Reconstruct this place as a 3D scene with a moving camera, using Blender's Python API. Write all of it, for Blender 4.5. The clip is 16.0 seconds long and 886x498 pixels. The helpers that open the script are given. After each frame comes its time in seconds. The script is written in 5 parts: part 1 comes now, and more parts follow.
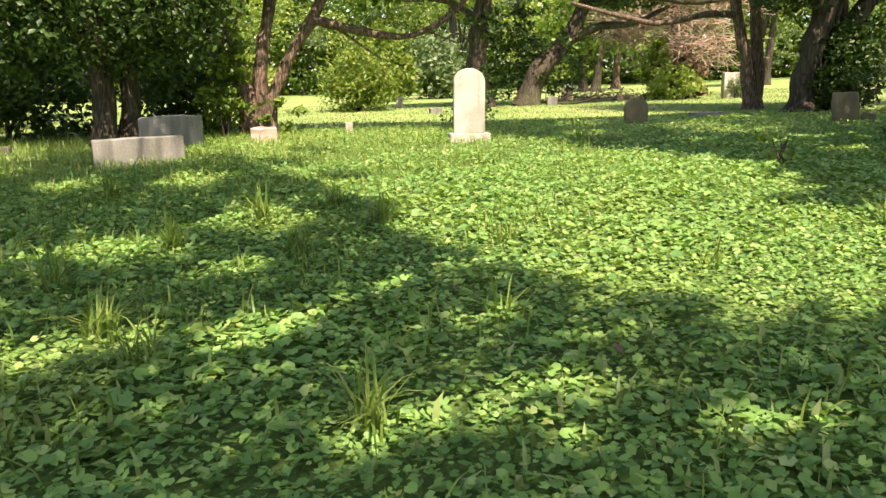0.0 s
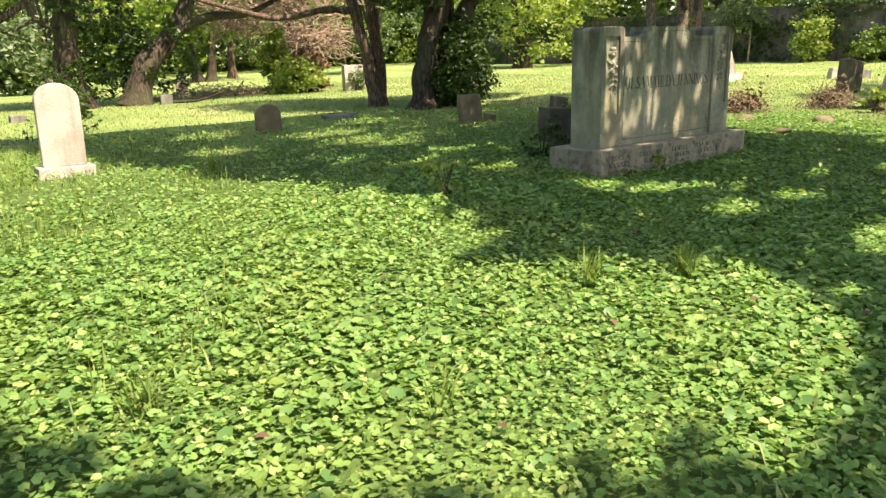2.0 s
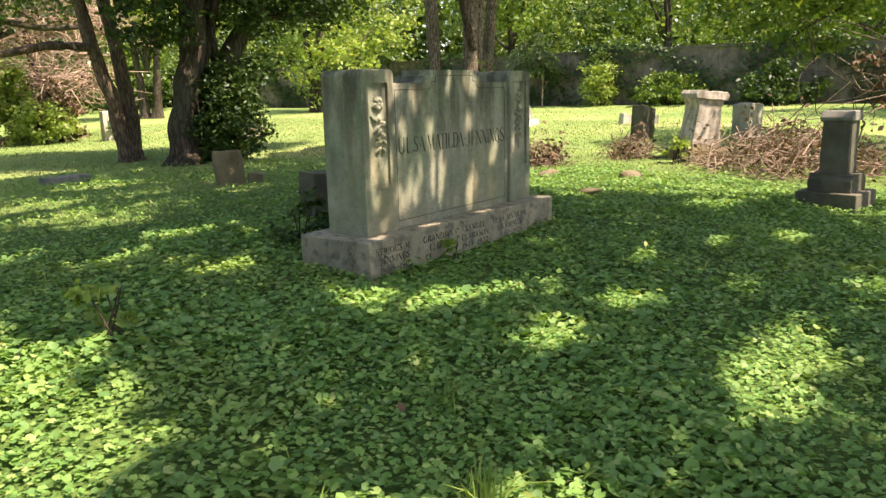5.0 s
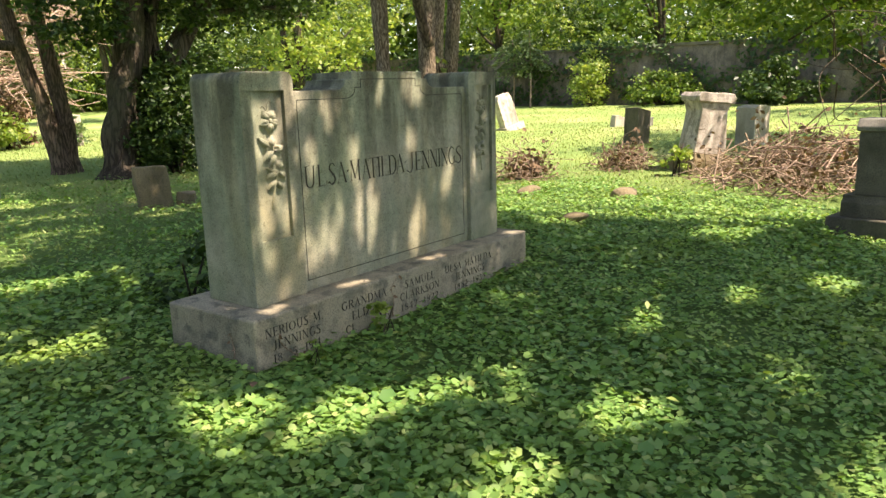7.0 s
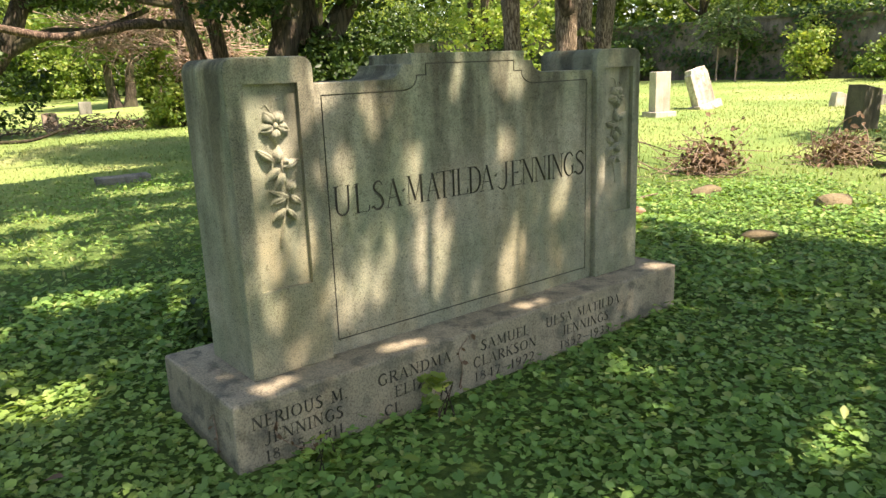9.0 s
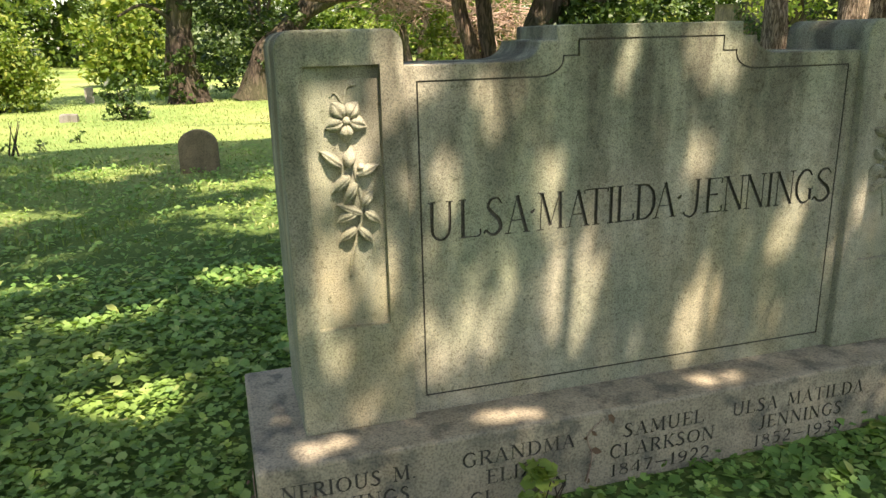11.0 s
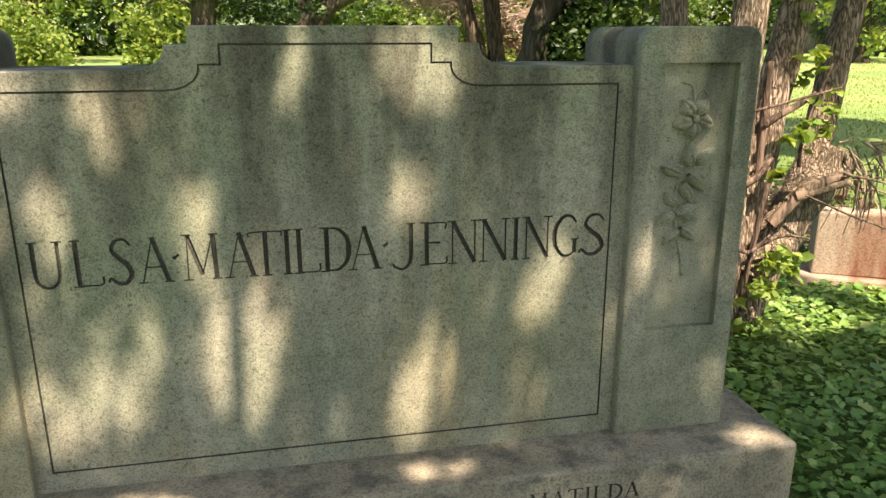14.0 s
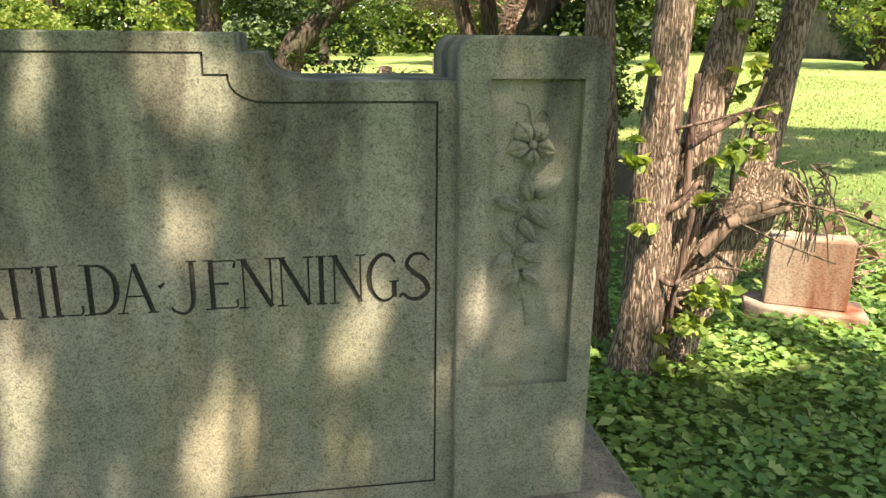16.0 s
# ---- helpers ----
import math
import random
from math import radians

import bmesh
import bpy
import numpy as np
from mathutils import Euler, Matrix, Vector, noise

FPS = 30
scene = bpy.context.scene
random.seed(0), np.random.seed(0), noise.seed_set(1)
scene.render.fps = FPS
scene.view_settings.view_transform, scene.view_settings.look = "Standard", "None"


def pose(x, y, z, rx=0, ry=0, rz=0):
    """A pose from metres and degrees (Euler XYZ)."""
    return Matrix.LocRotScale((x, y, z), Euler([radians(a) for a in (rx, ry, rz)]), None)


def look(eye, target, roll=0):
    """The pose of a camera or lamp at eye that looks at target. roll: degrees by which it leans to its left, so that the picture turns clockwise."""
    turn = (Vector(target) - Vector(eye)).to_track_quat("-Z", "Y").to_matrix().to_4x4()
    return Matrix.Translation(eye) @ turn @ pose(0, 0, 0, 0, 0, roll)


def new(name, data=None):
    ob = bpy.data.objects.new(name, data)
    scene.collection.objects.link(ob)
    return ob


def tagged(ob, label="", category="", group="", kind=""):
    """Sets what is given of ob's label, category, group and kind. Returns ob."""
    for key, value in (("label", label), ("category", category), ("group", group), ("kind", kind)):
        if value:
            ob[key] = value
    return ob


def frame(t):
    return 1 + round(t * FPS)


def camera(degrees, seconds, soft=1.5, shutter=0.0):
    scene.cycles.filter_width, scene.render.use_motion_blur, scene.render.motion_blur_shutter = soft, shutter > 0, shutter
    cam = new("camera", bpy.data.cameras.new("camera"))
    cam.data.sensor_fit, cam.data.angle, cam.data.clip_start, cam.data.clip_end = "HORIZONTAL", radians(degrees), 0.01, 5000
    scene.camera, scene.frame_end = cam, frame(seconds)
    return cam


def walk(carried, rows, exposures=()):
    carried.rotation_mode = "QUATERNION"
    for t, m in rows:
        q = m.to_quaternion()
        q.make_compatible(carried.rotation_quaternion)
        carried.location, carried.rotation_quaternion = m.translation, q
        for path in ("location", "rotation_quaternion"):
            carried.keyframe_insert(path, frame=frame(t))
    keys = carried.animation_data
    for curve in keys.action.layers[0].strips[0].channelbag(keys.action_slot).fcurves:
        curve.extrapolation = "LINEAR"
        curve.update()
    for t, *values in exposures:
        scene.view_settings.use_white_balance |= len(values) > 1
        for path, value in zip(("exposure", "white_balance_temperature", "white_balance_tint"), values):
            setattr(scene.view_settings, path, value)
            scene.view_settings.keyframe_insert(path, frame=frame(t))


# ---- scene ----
cam = camera(61.8, 16.0)
METRES, EYE, TILT, LEAN, TURN = 10.9, 1.5, 0.0, 0.0, -10.1
ROWS = [
    (0.0, 0.0, 0.0, 0.0, -0.31, -12.81, 1.37),
    (0.5, 0.0046, 0.0401, -0.0046, -9.07, -16.87, 1.64),
    (1.0, 0.0066, 0.0897, 0.0087, -11.22, -16.47, 1.42),
    (1.5, 0.0069, 0.1212, 0.0212, -19.71, -16.44, 1.54),
    (2.0, 0.0164, 0.146, 0.0358, -28.86, -14.85, 1.58),
    (2.5, 0.0403, 0.1627, 0.035, -33.72, -12.37, 2.47),
    (3.0, 0.0713, 0.1866, 0.035, -38.7, -12.31, 2.24),
    (3.5, 0.0945, 0.2259, 0.0364, -41.5, -12.42, 1.43),
    (4.0, 0.1268, 0.2539, 0.0367, -41.22, -11.75, 1.02),
    (4.5, 0.1596, 0.2777, 0.0385, -42.69, -12.03, 1.15),
    (7.0, 0.329, 0.3925, 0.0453, -43.88, -12.24, 1.65),
    (7.5, 0.3608, 0.4116, 0.0464, -41.03, -12.18, 1.6),
    (8.0, 0.3904, 0.4348, 0.0508, -38.23, -12.36, 2.28),
    (8.5, 0.4238, 0.447, 0.0496, -33.15, -13.0, 2.36),
    (9.0, 0.4508, 0.4602, 0.0503, -29.0, -13.83, 2.14),
    (9.5, 0.4716, 0.4838, 0.0514, -23.97, -13.79, 1.79),
    (12.0, 0.5683, 0.5267, 0.0536, -1.35, -16.56, 1.18),
    (12.5, 0.5882, 0.5275, 0.0536, -1.34, -16.45, 0.88),
    (13.0, 0.6037, 0.5431, 0.0529, -3.55, -16.41, 0.21),
    (13.5, 0.6201, 0.5571, 0.054, -4.19, -16.04, 0.38),
    (14.0, 0.6457, 0.559, 0.0541, -1.72, -16.17, 0.09),
    (14.5, 0.6634, 0.5575, 0.0538, -1.06, -16.79, -0.28),
    (15.0, 0.6743, 0.5653, 0.0518, -1.25, -17.11, -0.64),
    (15.5, 0.6887, 0.5837, 0.0547, -0.74, -16.77, -1.2),
    (16.0, 0.7007, 0.5889, 0.0561, 0.41, -16.14, -0.6),
]
walk(cam, [(t, pose(0, 0, EYE, TILT, LEAN, TURN) @ pose(METRES * x, METRES * y, METRES * z, 90 + pitch, roll, yaw)) for t, x, y, z, yaw, pitch, roll in ROWS],
     exposures=((0.0, 1.3, 7700, 17), (1.5, 1.24, 7700, 17), (4.5, 1.3, 7700, 17), (8.5, 1.42, 7700, 17), (13.0, 1.4, 7700, 17), (16.0, 1.5, 7700, 17)))

# ---- world, sun, exposure ----
SUN = Vector((0.14, -0.58, 1.0)).normalized()        # the way to the sun
world = bpy.data.worlds.new("sky")
scene.world = world
world.use_nodes = True
wn = world.node_tree.nodes
sky = wn.new("ShaderNodeTexSky")
sky.sky_type = "NISHITA"
sky.sun_disc = False
sky.sun_elevation = math.asin(SUN.z)
sky.sun_rotation = math.atan2(SUN.x, SUN.y)
world.node_tree.links.new(sky.outputs["Color"], wn["Background"].inputs["Color"])
wn["Background"].inputs["Strength"].default_value = 0.15
sun_data = bpy.data.lights.new("sun", "SUN")
sun_data.energy, sun_data.angle, sun_data.color = 5.0, radians(0.55), (1.0, 0.93, 0.86)
sun = new("sun", sun_data)
sun.matrix_world = look(SUN * 60, (0, 0, 0))

rng = np.random.default_rng(7)


# ---- materials ----
def material(name, rough=0.85, spec=0.3):
    m = bpy.data.materials.new(name)
    m.use_nodes = True
    b = m.node_tree.nodes["Principled BSDF"]
    b.inputs["Roughness"].default_value = rough
    b.inputs["Specular IOR Level"].default_value = spec
    return m, m.node_tree.nodes, m.node_tree.links, b


def ramp(nodes, links, source, stops):
    r = nodes.new("ShaderNodeValToRGB")
    while len(r.color_ramp.elements) < len(stops):
        r.color_ramp.elements.new(0.5)
    for e, (p, c) in zip(r.color_ramp.elements, stops):
        e.position, e.color = p, (*c, 1)
    links.new(source, r.inputs["Fac"])
    return r.outputs["Color"]


def noise_node(nodes, links, scale, detail=4, stretch=(1, 1, 1), coord="Object"):
    co = nodes.new("ShaderNodeTexCoord")
    mp = nodes.new("ShaderNodeMapping")
    mp.inputs["Scale"].default_value = stretch
    n = nodes.new("ShaderNodeTexNoise")
    n.inputs["Scale"].default_value, n.inputs["Detail"].default_value = scale, detail
    links.new(co.outputs[coord], mp.inputs["Vector"])
    links.new(mp.outputs["Vector"], n.inputs["Vector"])
    return n.outputs["Fac"]


def mix(nodes, links, fac, a, b, how="MIX"):
    m = nodes.new("ShaderNodeMix")
    m.data_type, m.blend_type = "RGBA", how
    for socket, v in ((m.inputs[0], fac), (m.inputs[6], a), (m.inputs[7], b)):
        if isinstance(v, (int, float)):
            socket.default_value = v
        elif isinstance(v, tuple):
            socket.default_value = (*v, 1)
        else:
            links.new(v, socket)
    return m.outputs[2]


def bump(nodes, links, b, height, strength, distance):
    k = nodes.new("ShaderNodeBump")
    k.inputs["Strength"].default_value, k.inputs["Distance"].default_value = strength, distance
    links.new(height, k.inputs["Height"])
    links.new(k.outputs["Normal"], b.inputs["Normal"])


def leaf_material(name, stops, translucent=0.4, rough=0.5, patch=0.0, patch_color=(0.2, 0.2, 0.03)):
    """Leaves and grass: colour by the single leaf, some light through the blade."""
    m, nodes, links, b = material(name, rough, 0.35)
    g = nodes.new("ShaderNodeNewGeometry")
    c = ramp(nodes, links, g.outputs["Random Per Island"], stops)
    if patch:
        f = ramp(nodes, links, noise_node(nodes, links, 0.9, 3), [(0.5, (0, 0, 0)), (0.75, (patch,) * 3)])
        c = mix(nodes, links, f, c, patch_color)
    links.new(c, b.inputs["Base Color"])
    t = nodes.new("ShaderNodeBsdfTranslucent")
    links.new(mix(nodes, links, 1.0, c, (1.0, 1.0, 0.45), "MULTIPLY"), t.inputs["Color"])
    x = nodes.new("ShaderNodeMixShader")
    x.inputs[0].default_value = translucent
    links.new(b.outputs[0], x.inputs[1])
    links.new(t.outputs[0], x.inputs[2])
    links.new(x.outputs[0], nodes["Material Output"].inputs["Surface"])
    return m


def stone_material(name, light, dark, stain, grain=140, streak=0.6, lichen=None):
    m, nodes, links, b = material(name, 0.9, 0.2)
    big = noise_node(nodes, links, 3.0, 5)
    c = ramp(nodes, links, big, [(0.3, dark), (0.68, light)])
    run = ramp(nodes, links, noise_node(nodes, links, 6.0, 5, (1, 1, 0.16)), [(0.46, (0, 0, 0)), (0.72, (streak,) * 3)])
    c = mix(nodes, links, run, c, stain)
    if lichen:
        f = ramp(nodes, links, noise_node(nodes, links, 11.0, 8), [(0.5, (0, 0, 0)), (0.66, (0.8, 0.8, 0.8))])
        c = mix(nodes, links, f, c, lichen)
    fine = noise_node(nodes, links, grain, 3)
    c = mix(nodes, links, 0.75, c, ramp(nodes, links, fine, [(0.33, (0.5, 0.5, 0.5)), (0.5, (0.95, 0.95, 0.95)), (0.68, (1.25, 1.22, 1.18))]), "MULTIPLY")
    links.new(c, b.inputs["Base Color"])
    bump(nodes, links, b, fine, 0.45, 0.004)
    return m


def bark_material(name, light, dark, scale=9.0, depth=0.02):
    m, nodes, links, b = material(name, 0.95, 0.15)
    co = nodes.new("ShaderNodeTexCoord")
    mp = nodes.new("ShaderNodeMapping")
    mp.inputs["Scale"].default_value = (1.5, 1.5, 0.27)
    links.new(co.outputs["Object"], mp.inputs["Vector"])
    wob = nodes.new("ShaderNodeTexNoise")
    wob.inputs["Scale"].default_value, wob.inputs["Detail"].default_value = scale * 0.7, 4
    links.new(mp.outputs["Vector"], wob.inputs["Vector"])
    shift = nodes.new("ShaderNodeVectorMath")
    shift.operation = "MULTIPLY_ADD"
    shift.inputs[1].default_value = (3.2 / scale,) * 3
    links.new(wob.outputs["Color"], shift.inputs[0])
    links.new(mp.outputs["Vector"], shift.inputs[2])
    plates = nodes.new("ShaderNodeTexVoronoi")
    plates.feature = "DISTANCE_TO_EDGE"
    plates.inputs["Scale"].default_value = scale
    links.new(shift.outputs[0], plates.inputs["Vector"])
    f = ramp(nodes, links, plates.outputs["Distance"], [(0.0, (0, 0, 0)), (0.3, (1, 1, 1))])
    f = mix(nodes, links, 0.5, f, noise_node(nodes, links, scale * 2.6, 6, (1, 1, 0.3)))
    c = ramp(nodes, links, f, [(0.28, dark), (0.66, light)])
    c = mix(nodes, links, ramp(nodes, links, noise_node(nodes, links, 1.3, 3), [(0.45, (0, 0, 0)), (0.75, (0.5, 0.5, 0.5))]), c, (0.10, 0.11, 0.05))
    links.new(c, b.inputs["Base Color"])
    bump(nodes, links, b, f, 0.9, depth)
    return m


COVER = leaf_material("ground_ivy", [(0.0, (0.11, 0.235, 0.06)), (0.45, (0.188, 0.35, 0.085)), (0.85, (0.268, 0.44, 0.115)), (1.0, (0.39, 0.48, 0.17))], 0.36, 0.55, 0.35, (0.32, 0.37, 0.08))
VIOLET = leaf_material("violet_leaves", [(0.0, (0.10, 0.22, 0.06)), (0.6, (0.15, 0.29, 0.085)), (1.0, (0.24, 0.38, 0.12))], 0.35, 0.45)
GRASS = leaf_material("grass_blades", [(0.0, (0.11, 0.19, 0.035)), (0.6, (0.19, 0.29, 0.055)), (1.0, (0.30, 0.35, 0.10))], 0.35, 0.5)
LAWN = leaf_material("lawn_blades", [(0.0, (0.20, 0.28, 0.09)), (0.6, (0.27, 0.35, 0.12)), (1.0, (0.37, 0.40, 0.18))], 0.3, 0.7, 0.6, (0.38, 0.33, 0.15))
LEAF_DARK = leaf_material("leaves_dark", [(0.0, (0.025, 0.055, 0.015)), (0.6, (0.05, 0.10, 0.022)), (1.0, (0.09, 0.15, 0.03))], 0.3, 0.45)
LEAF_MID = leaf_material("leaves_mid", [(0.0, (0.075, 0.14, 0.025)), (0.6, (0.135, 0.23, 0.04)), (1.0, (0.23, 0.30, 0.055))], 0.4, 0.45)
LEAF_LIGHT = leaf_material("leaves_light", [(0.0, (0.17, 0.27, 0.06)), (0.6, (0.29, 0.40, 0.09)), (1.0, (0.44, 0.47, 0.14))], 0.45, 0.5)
LEAF_YELLOW = leaf_material("leaves_yellow", [(0.0, (0.11, 0.19, 0.035)), (0.6, (0.20, 0.29, 0.055)), (1.0, (0.31, 0.34, 0.075))], 0.45, 0.5)
LEAF_BLUE = leaf_material("leaves_grey_green", [(0.0, (0.09, 0.15, 0.06)), (0.6, (0.17, 0.25, 0.11)), (1.0, (0.30, 0.36, 0.20))], 0.4, 0.5)
DEAD = leaf_material("dead_leaves", [(0.0, (0.07, 0.045, 0.025)), (0.6, (0.16, 0.10, 0.06)), (1.0, (0.30, 0.20, 0.12))], 0.2, 0.8)

def monument_material(name):
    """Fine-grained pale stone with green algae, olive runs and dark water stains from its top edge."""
    m, nodes, links, b = material(name, 0.92, 0.15)
    c = ramp(nodes, links, noise_node(nodes, links, 2.2, 6), [(0.34, (0.29, 0.30, 0.22)), (0.64, (0.43, 0.395, 0.30))])
    algae = ramp(nodes, links, noise_node(nodes, links, 1.5, 8), [(0.40, (0, 0, 0)), (0.62, (0.85, 0.85, 0.85))])
    c = mix(nodes, links, algae, c, (0.27, 0.295, 0.195))
    olive = ramp(nodes, links, noise_node(nodes, links, 4.5, 5, (1, 1, 0.2)), [(0.52, (0, 0, 0)), (0.72, (0.65, 0.65, 0.65))])
    c = mix(nodes, links, olive, c, (0.44, 0.36, 0.21))
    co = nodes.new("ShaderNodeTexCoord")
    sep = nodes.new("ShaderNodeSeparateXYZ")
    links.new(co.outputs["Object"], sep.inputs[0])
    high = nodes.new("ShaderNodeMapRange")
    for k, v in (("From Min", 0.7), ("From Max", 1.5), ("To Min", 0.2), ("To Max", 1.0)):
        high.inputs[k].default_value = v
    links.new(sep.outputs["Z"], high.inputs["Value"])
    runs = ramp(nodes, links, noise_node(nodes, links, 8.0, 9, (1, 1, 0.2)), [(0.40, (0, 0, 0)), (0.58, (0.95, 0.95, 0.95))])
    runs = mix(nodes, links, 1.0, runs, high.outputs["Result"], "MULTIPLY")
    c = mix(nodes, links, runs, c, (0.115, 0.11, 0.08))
    mottle = noise_node(nodes, links, 17, 7)
    c = mix(nodes, links, 0.45, c, ramp(nodes, links, mottle, [(0.32, (0.62, 0.64, 0.6)), (0.55, (1.0, 1.0, 1.0)), (0.7, (1.22, 1.18, 1.12))]), "MULTIPLY")
    fine = noise_node(nodes, links, 230, 4)
    c = mix(nodes, links, 0.72, c, ramp(nodes, links, fine, [(0.34, (0.45, 0.45, 0.45)), (0.5, (0.98, 0.98, 0.98)), (0.66, (1.3, 1.27, 1.2))]), "MULTIPLY")
    pits = ramp(nodes, links, noise_node(nodes, links, 70, 5), [(0.30, (0.45, 0.46, 0.42)), (0.40, (1, 1, 1))])
    c = mix(nodes, links, 0.7, c, pits, "MULTIPLY")
    links.new(c, b.inputs["Base Color"])
    bump(nodes, links, b, fine, 0.5, 0.004)
    return m


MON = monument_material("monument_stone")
MON_BASE = stone_material("monument_base_stone", (0.42, 0.36, 0.255), (0.27, 0.24, 0.17), (0.16, 0.145, 0.10), 120, 0.6, (0.13, 0.125, 0.10))
# darker stone colour for the cut faces of the letters and the groove
CUT = stone_material("incised_dark", (0.10, 0.095, 0.075), (0.05, 0.05, 0.04), (0.035, 0.035, 0.03), 150, 0.3)
WHITE_STONE = stone_material("white_marble", (0.60, 0.55, 0.46), (0.42, 0.38, 0.31), (0.20, 0.175, 0.135), 90, 0.6)
WEATHERED = stone_material("weathered_marble", (0.70, 0.63, 0.54), (0.52, 0.46, 0.38), (0.14, 0.12, 0.09), 60, 0.8, (0.26, 0.22, 0.175))
GREY_STONE = stone_material("grey_granite", (0.31, 0.29, 0.25), (0.20, 0.195, 0.165), (0.10, 0.098, 0.075), 120, 0.8)
DARK_STONE = stone_material("dark_granite", (0.185, 0.165, 0.12), (0.095, 0.09, 0.065), (0.06, 0.055, 0.045), 110, 0.5)
BROWN_STONE = stone_material("brown_sandstone", (0.30, 0.235, 0.14), (0.17, 0.14, 0.085), (0.09, 0.085, 0.055), 90, 0.6)
PINK_STONE = stone_material("pink_granite", (0.62, 0.46, 0.36), (0.48, 0.36, 0.28), (0.34, 0.27, 0.2), 110, 0.4)
RED_STONE = stone_material("rust_stained_stone", (0.44, 0.35, 0.25), (0.36, 0.27, 0.19), (0.20, 0.065, 0.03), 110, 1.0)
WALL_STONE = stone_material("old_wall_stone", (0.24, 0.20, 0.17), (0.12, 0.105, 0.09), (0.06, 0.055, 0.045), 30, 0.6)
BARK = bark_material("furrowed_bark", (0.50, 0.38, 0.27), (0.13, 0.09, 0.06), 34.0, 0.022)
BARK_DARK = bark_material("dark_bark", (0.095, 0.075, 0.055), (0.035, 0.028, 0.02), 7.0, 0.025)
BARK_RED = bark_material("reddish_bark", (0.24, 0.165, 0.12), (0.07, 0.048, 0.036), 10.0, 0.02)
PALE_TWIG = bark_material("pale_dead_twig", (0.58, 0.43, 0.34), (0.36, 0.25, 0.19), 20.0, 0.003)
TWIG = bark_material("dry_twig", (0.42, 0.31, 0.23), (0.22, 0.15, 0.11), 20.0, 0.003)

SOIL, sn, sl, sb = material("soil_and_turf", 0.95, 0.1)
soil_c = ramp(sn, sl, noise_node(sn, sl, 0.35, 5), [(0.35, (0.19, 0.285, 0.085)), (0.55, (0.26, 0.345, 0.11)), (0.72, (0.38, 0.37, 0.17))])
soil_f = noise_node(sn, sl, 26.0, 6)
soil_c = mix(sn, sl, 0.8, soil_c, ramp(sn, sl, soil_f, [(0.3, (0.6, 0.6, 0.55)), (0.7, (1.15, 1.15, 1.1))]), "MULTIPLY")
litter = ramp(sn, sl, noise_node(sn, sl, 30.0, 6), [(0.35, (0.06, 0.11, 0.03)), (0.6, (0.10, 0.16, 0.04)), (0.8, (0.16, 0.15, 0.07))])
here = sn.new("ShaderNodeTexCoord")
xyz = sn.new("ShaderNodeSeparateXYZ")
sl.new(here.outputs["Object"], xyz.inputs[0])
bed = 1.0
for axis, lo, hi, v0, v1 in (("Y", 10.0, 16.0, 1, 0), ("Y", -6.0, -1.0, 0, 1), ("X", 13.0, 17.0, 1, 0), ("X", -7.0, -3.0, 0, 1)):
    k = sn.new("ShaderNodeMapRange")
    k.inputs["From Min"].default_value, k.inputs["From Max"].default_value = lo, hi
    k.inputs["To Min"].default_value, k.inputs["To Max"].default_value = v0, v1
    sl.new(xyz.outputs[axis], k.inputs["Value"])
    if bed == 1.0:
        bed = k.outputs["Result"]
    else:
        bed = mix(sn, sl, 1.0, bed, k.outputs["Result"], "MULTIPLY")
sl.new(mix(sn, sl, bed, soil_c, litter), sb.inputs["Base Color"])
bump(sn, sl, sb, soil_f, 0.8, 0.05)


# ---- ground shape ----
def smooth(v):
    v = np.clip(v, 0, 1)
    return v * v * (3 - 2 * v)


def lie(x, y):
    """Height of the ground."""
    x, y = np.asarray(x, float), np.asarray(y, float)
    z = 0.23 + 0.34 * smooth(y / 8) + 0.018 * np.clip(x - 13, 0, 60)
    return z + 0.018 * np.sin(x * 1.1 + y * 0.4) * np.sin(y * 0.9 - x * 0.5) * smooth((np.hypot(x, y)) / 4)


# ---- mesh helpers ----
def mesh_from(name, verts, faces, mat, flat=False):
    me = bpy.data.meshes.new(name)
    me.from_pydata(verts, [], faces)
    me.materials.append(mat)
    if not flat:
        me.shade_smooth()
    me.update()
    return me


def part(name, bm, mat, parent=None, label=""):
    """Links a bmesh or a mesh as one object, under a thing or a part."""
    if isinstance(bm, bmesh.types.BMesh):
        me = bpy.data.meshes.new(name)
        bm.to_mesh(me)
        bm.free()
        me.materials.append(mat)
    else:
        me = bm
    ob = new(name, me)
    if parent:
        ob.parent = parent
    return tagged(ob, label) if label else ob


def thing(name, x, y, label, category, group="", kind="", yaw=0.0, sink=0.0, tilt=0.0, lean=0.0):
    ob = new(name)
    ob.empty_display_size = 0.2
    ob.matrix_world = pose(x, y, float(lie(x, y)) - sink, tilt, lean, yaw)
    return tagged(ob, label, category, group, kind)


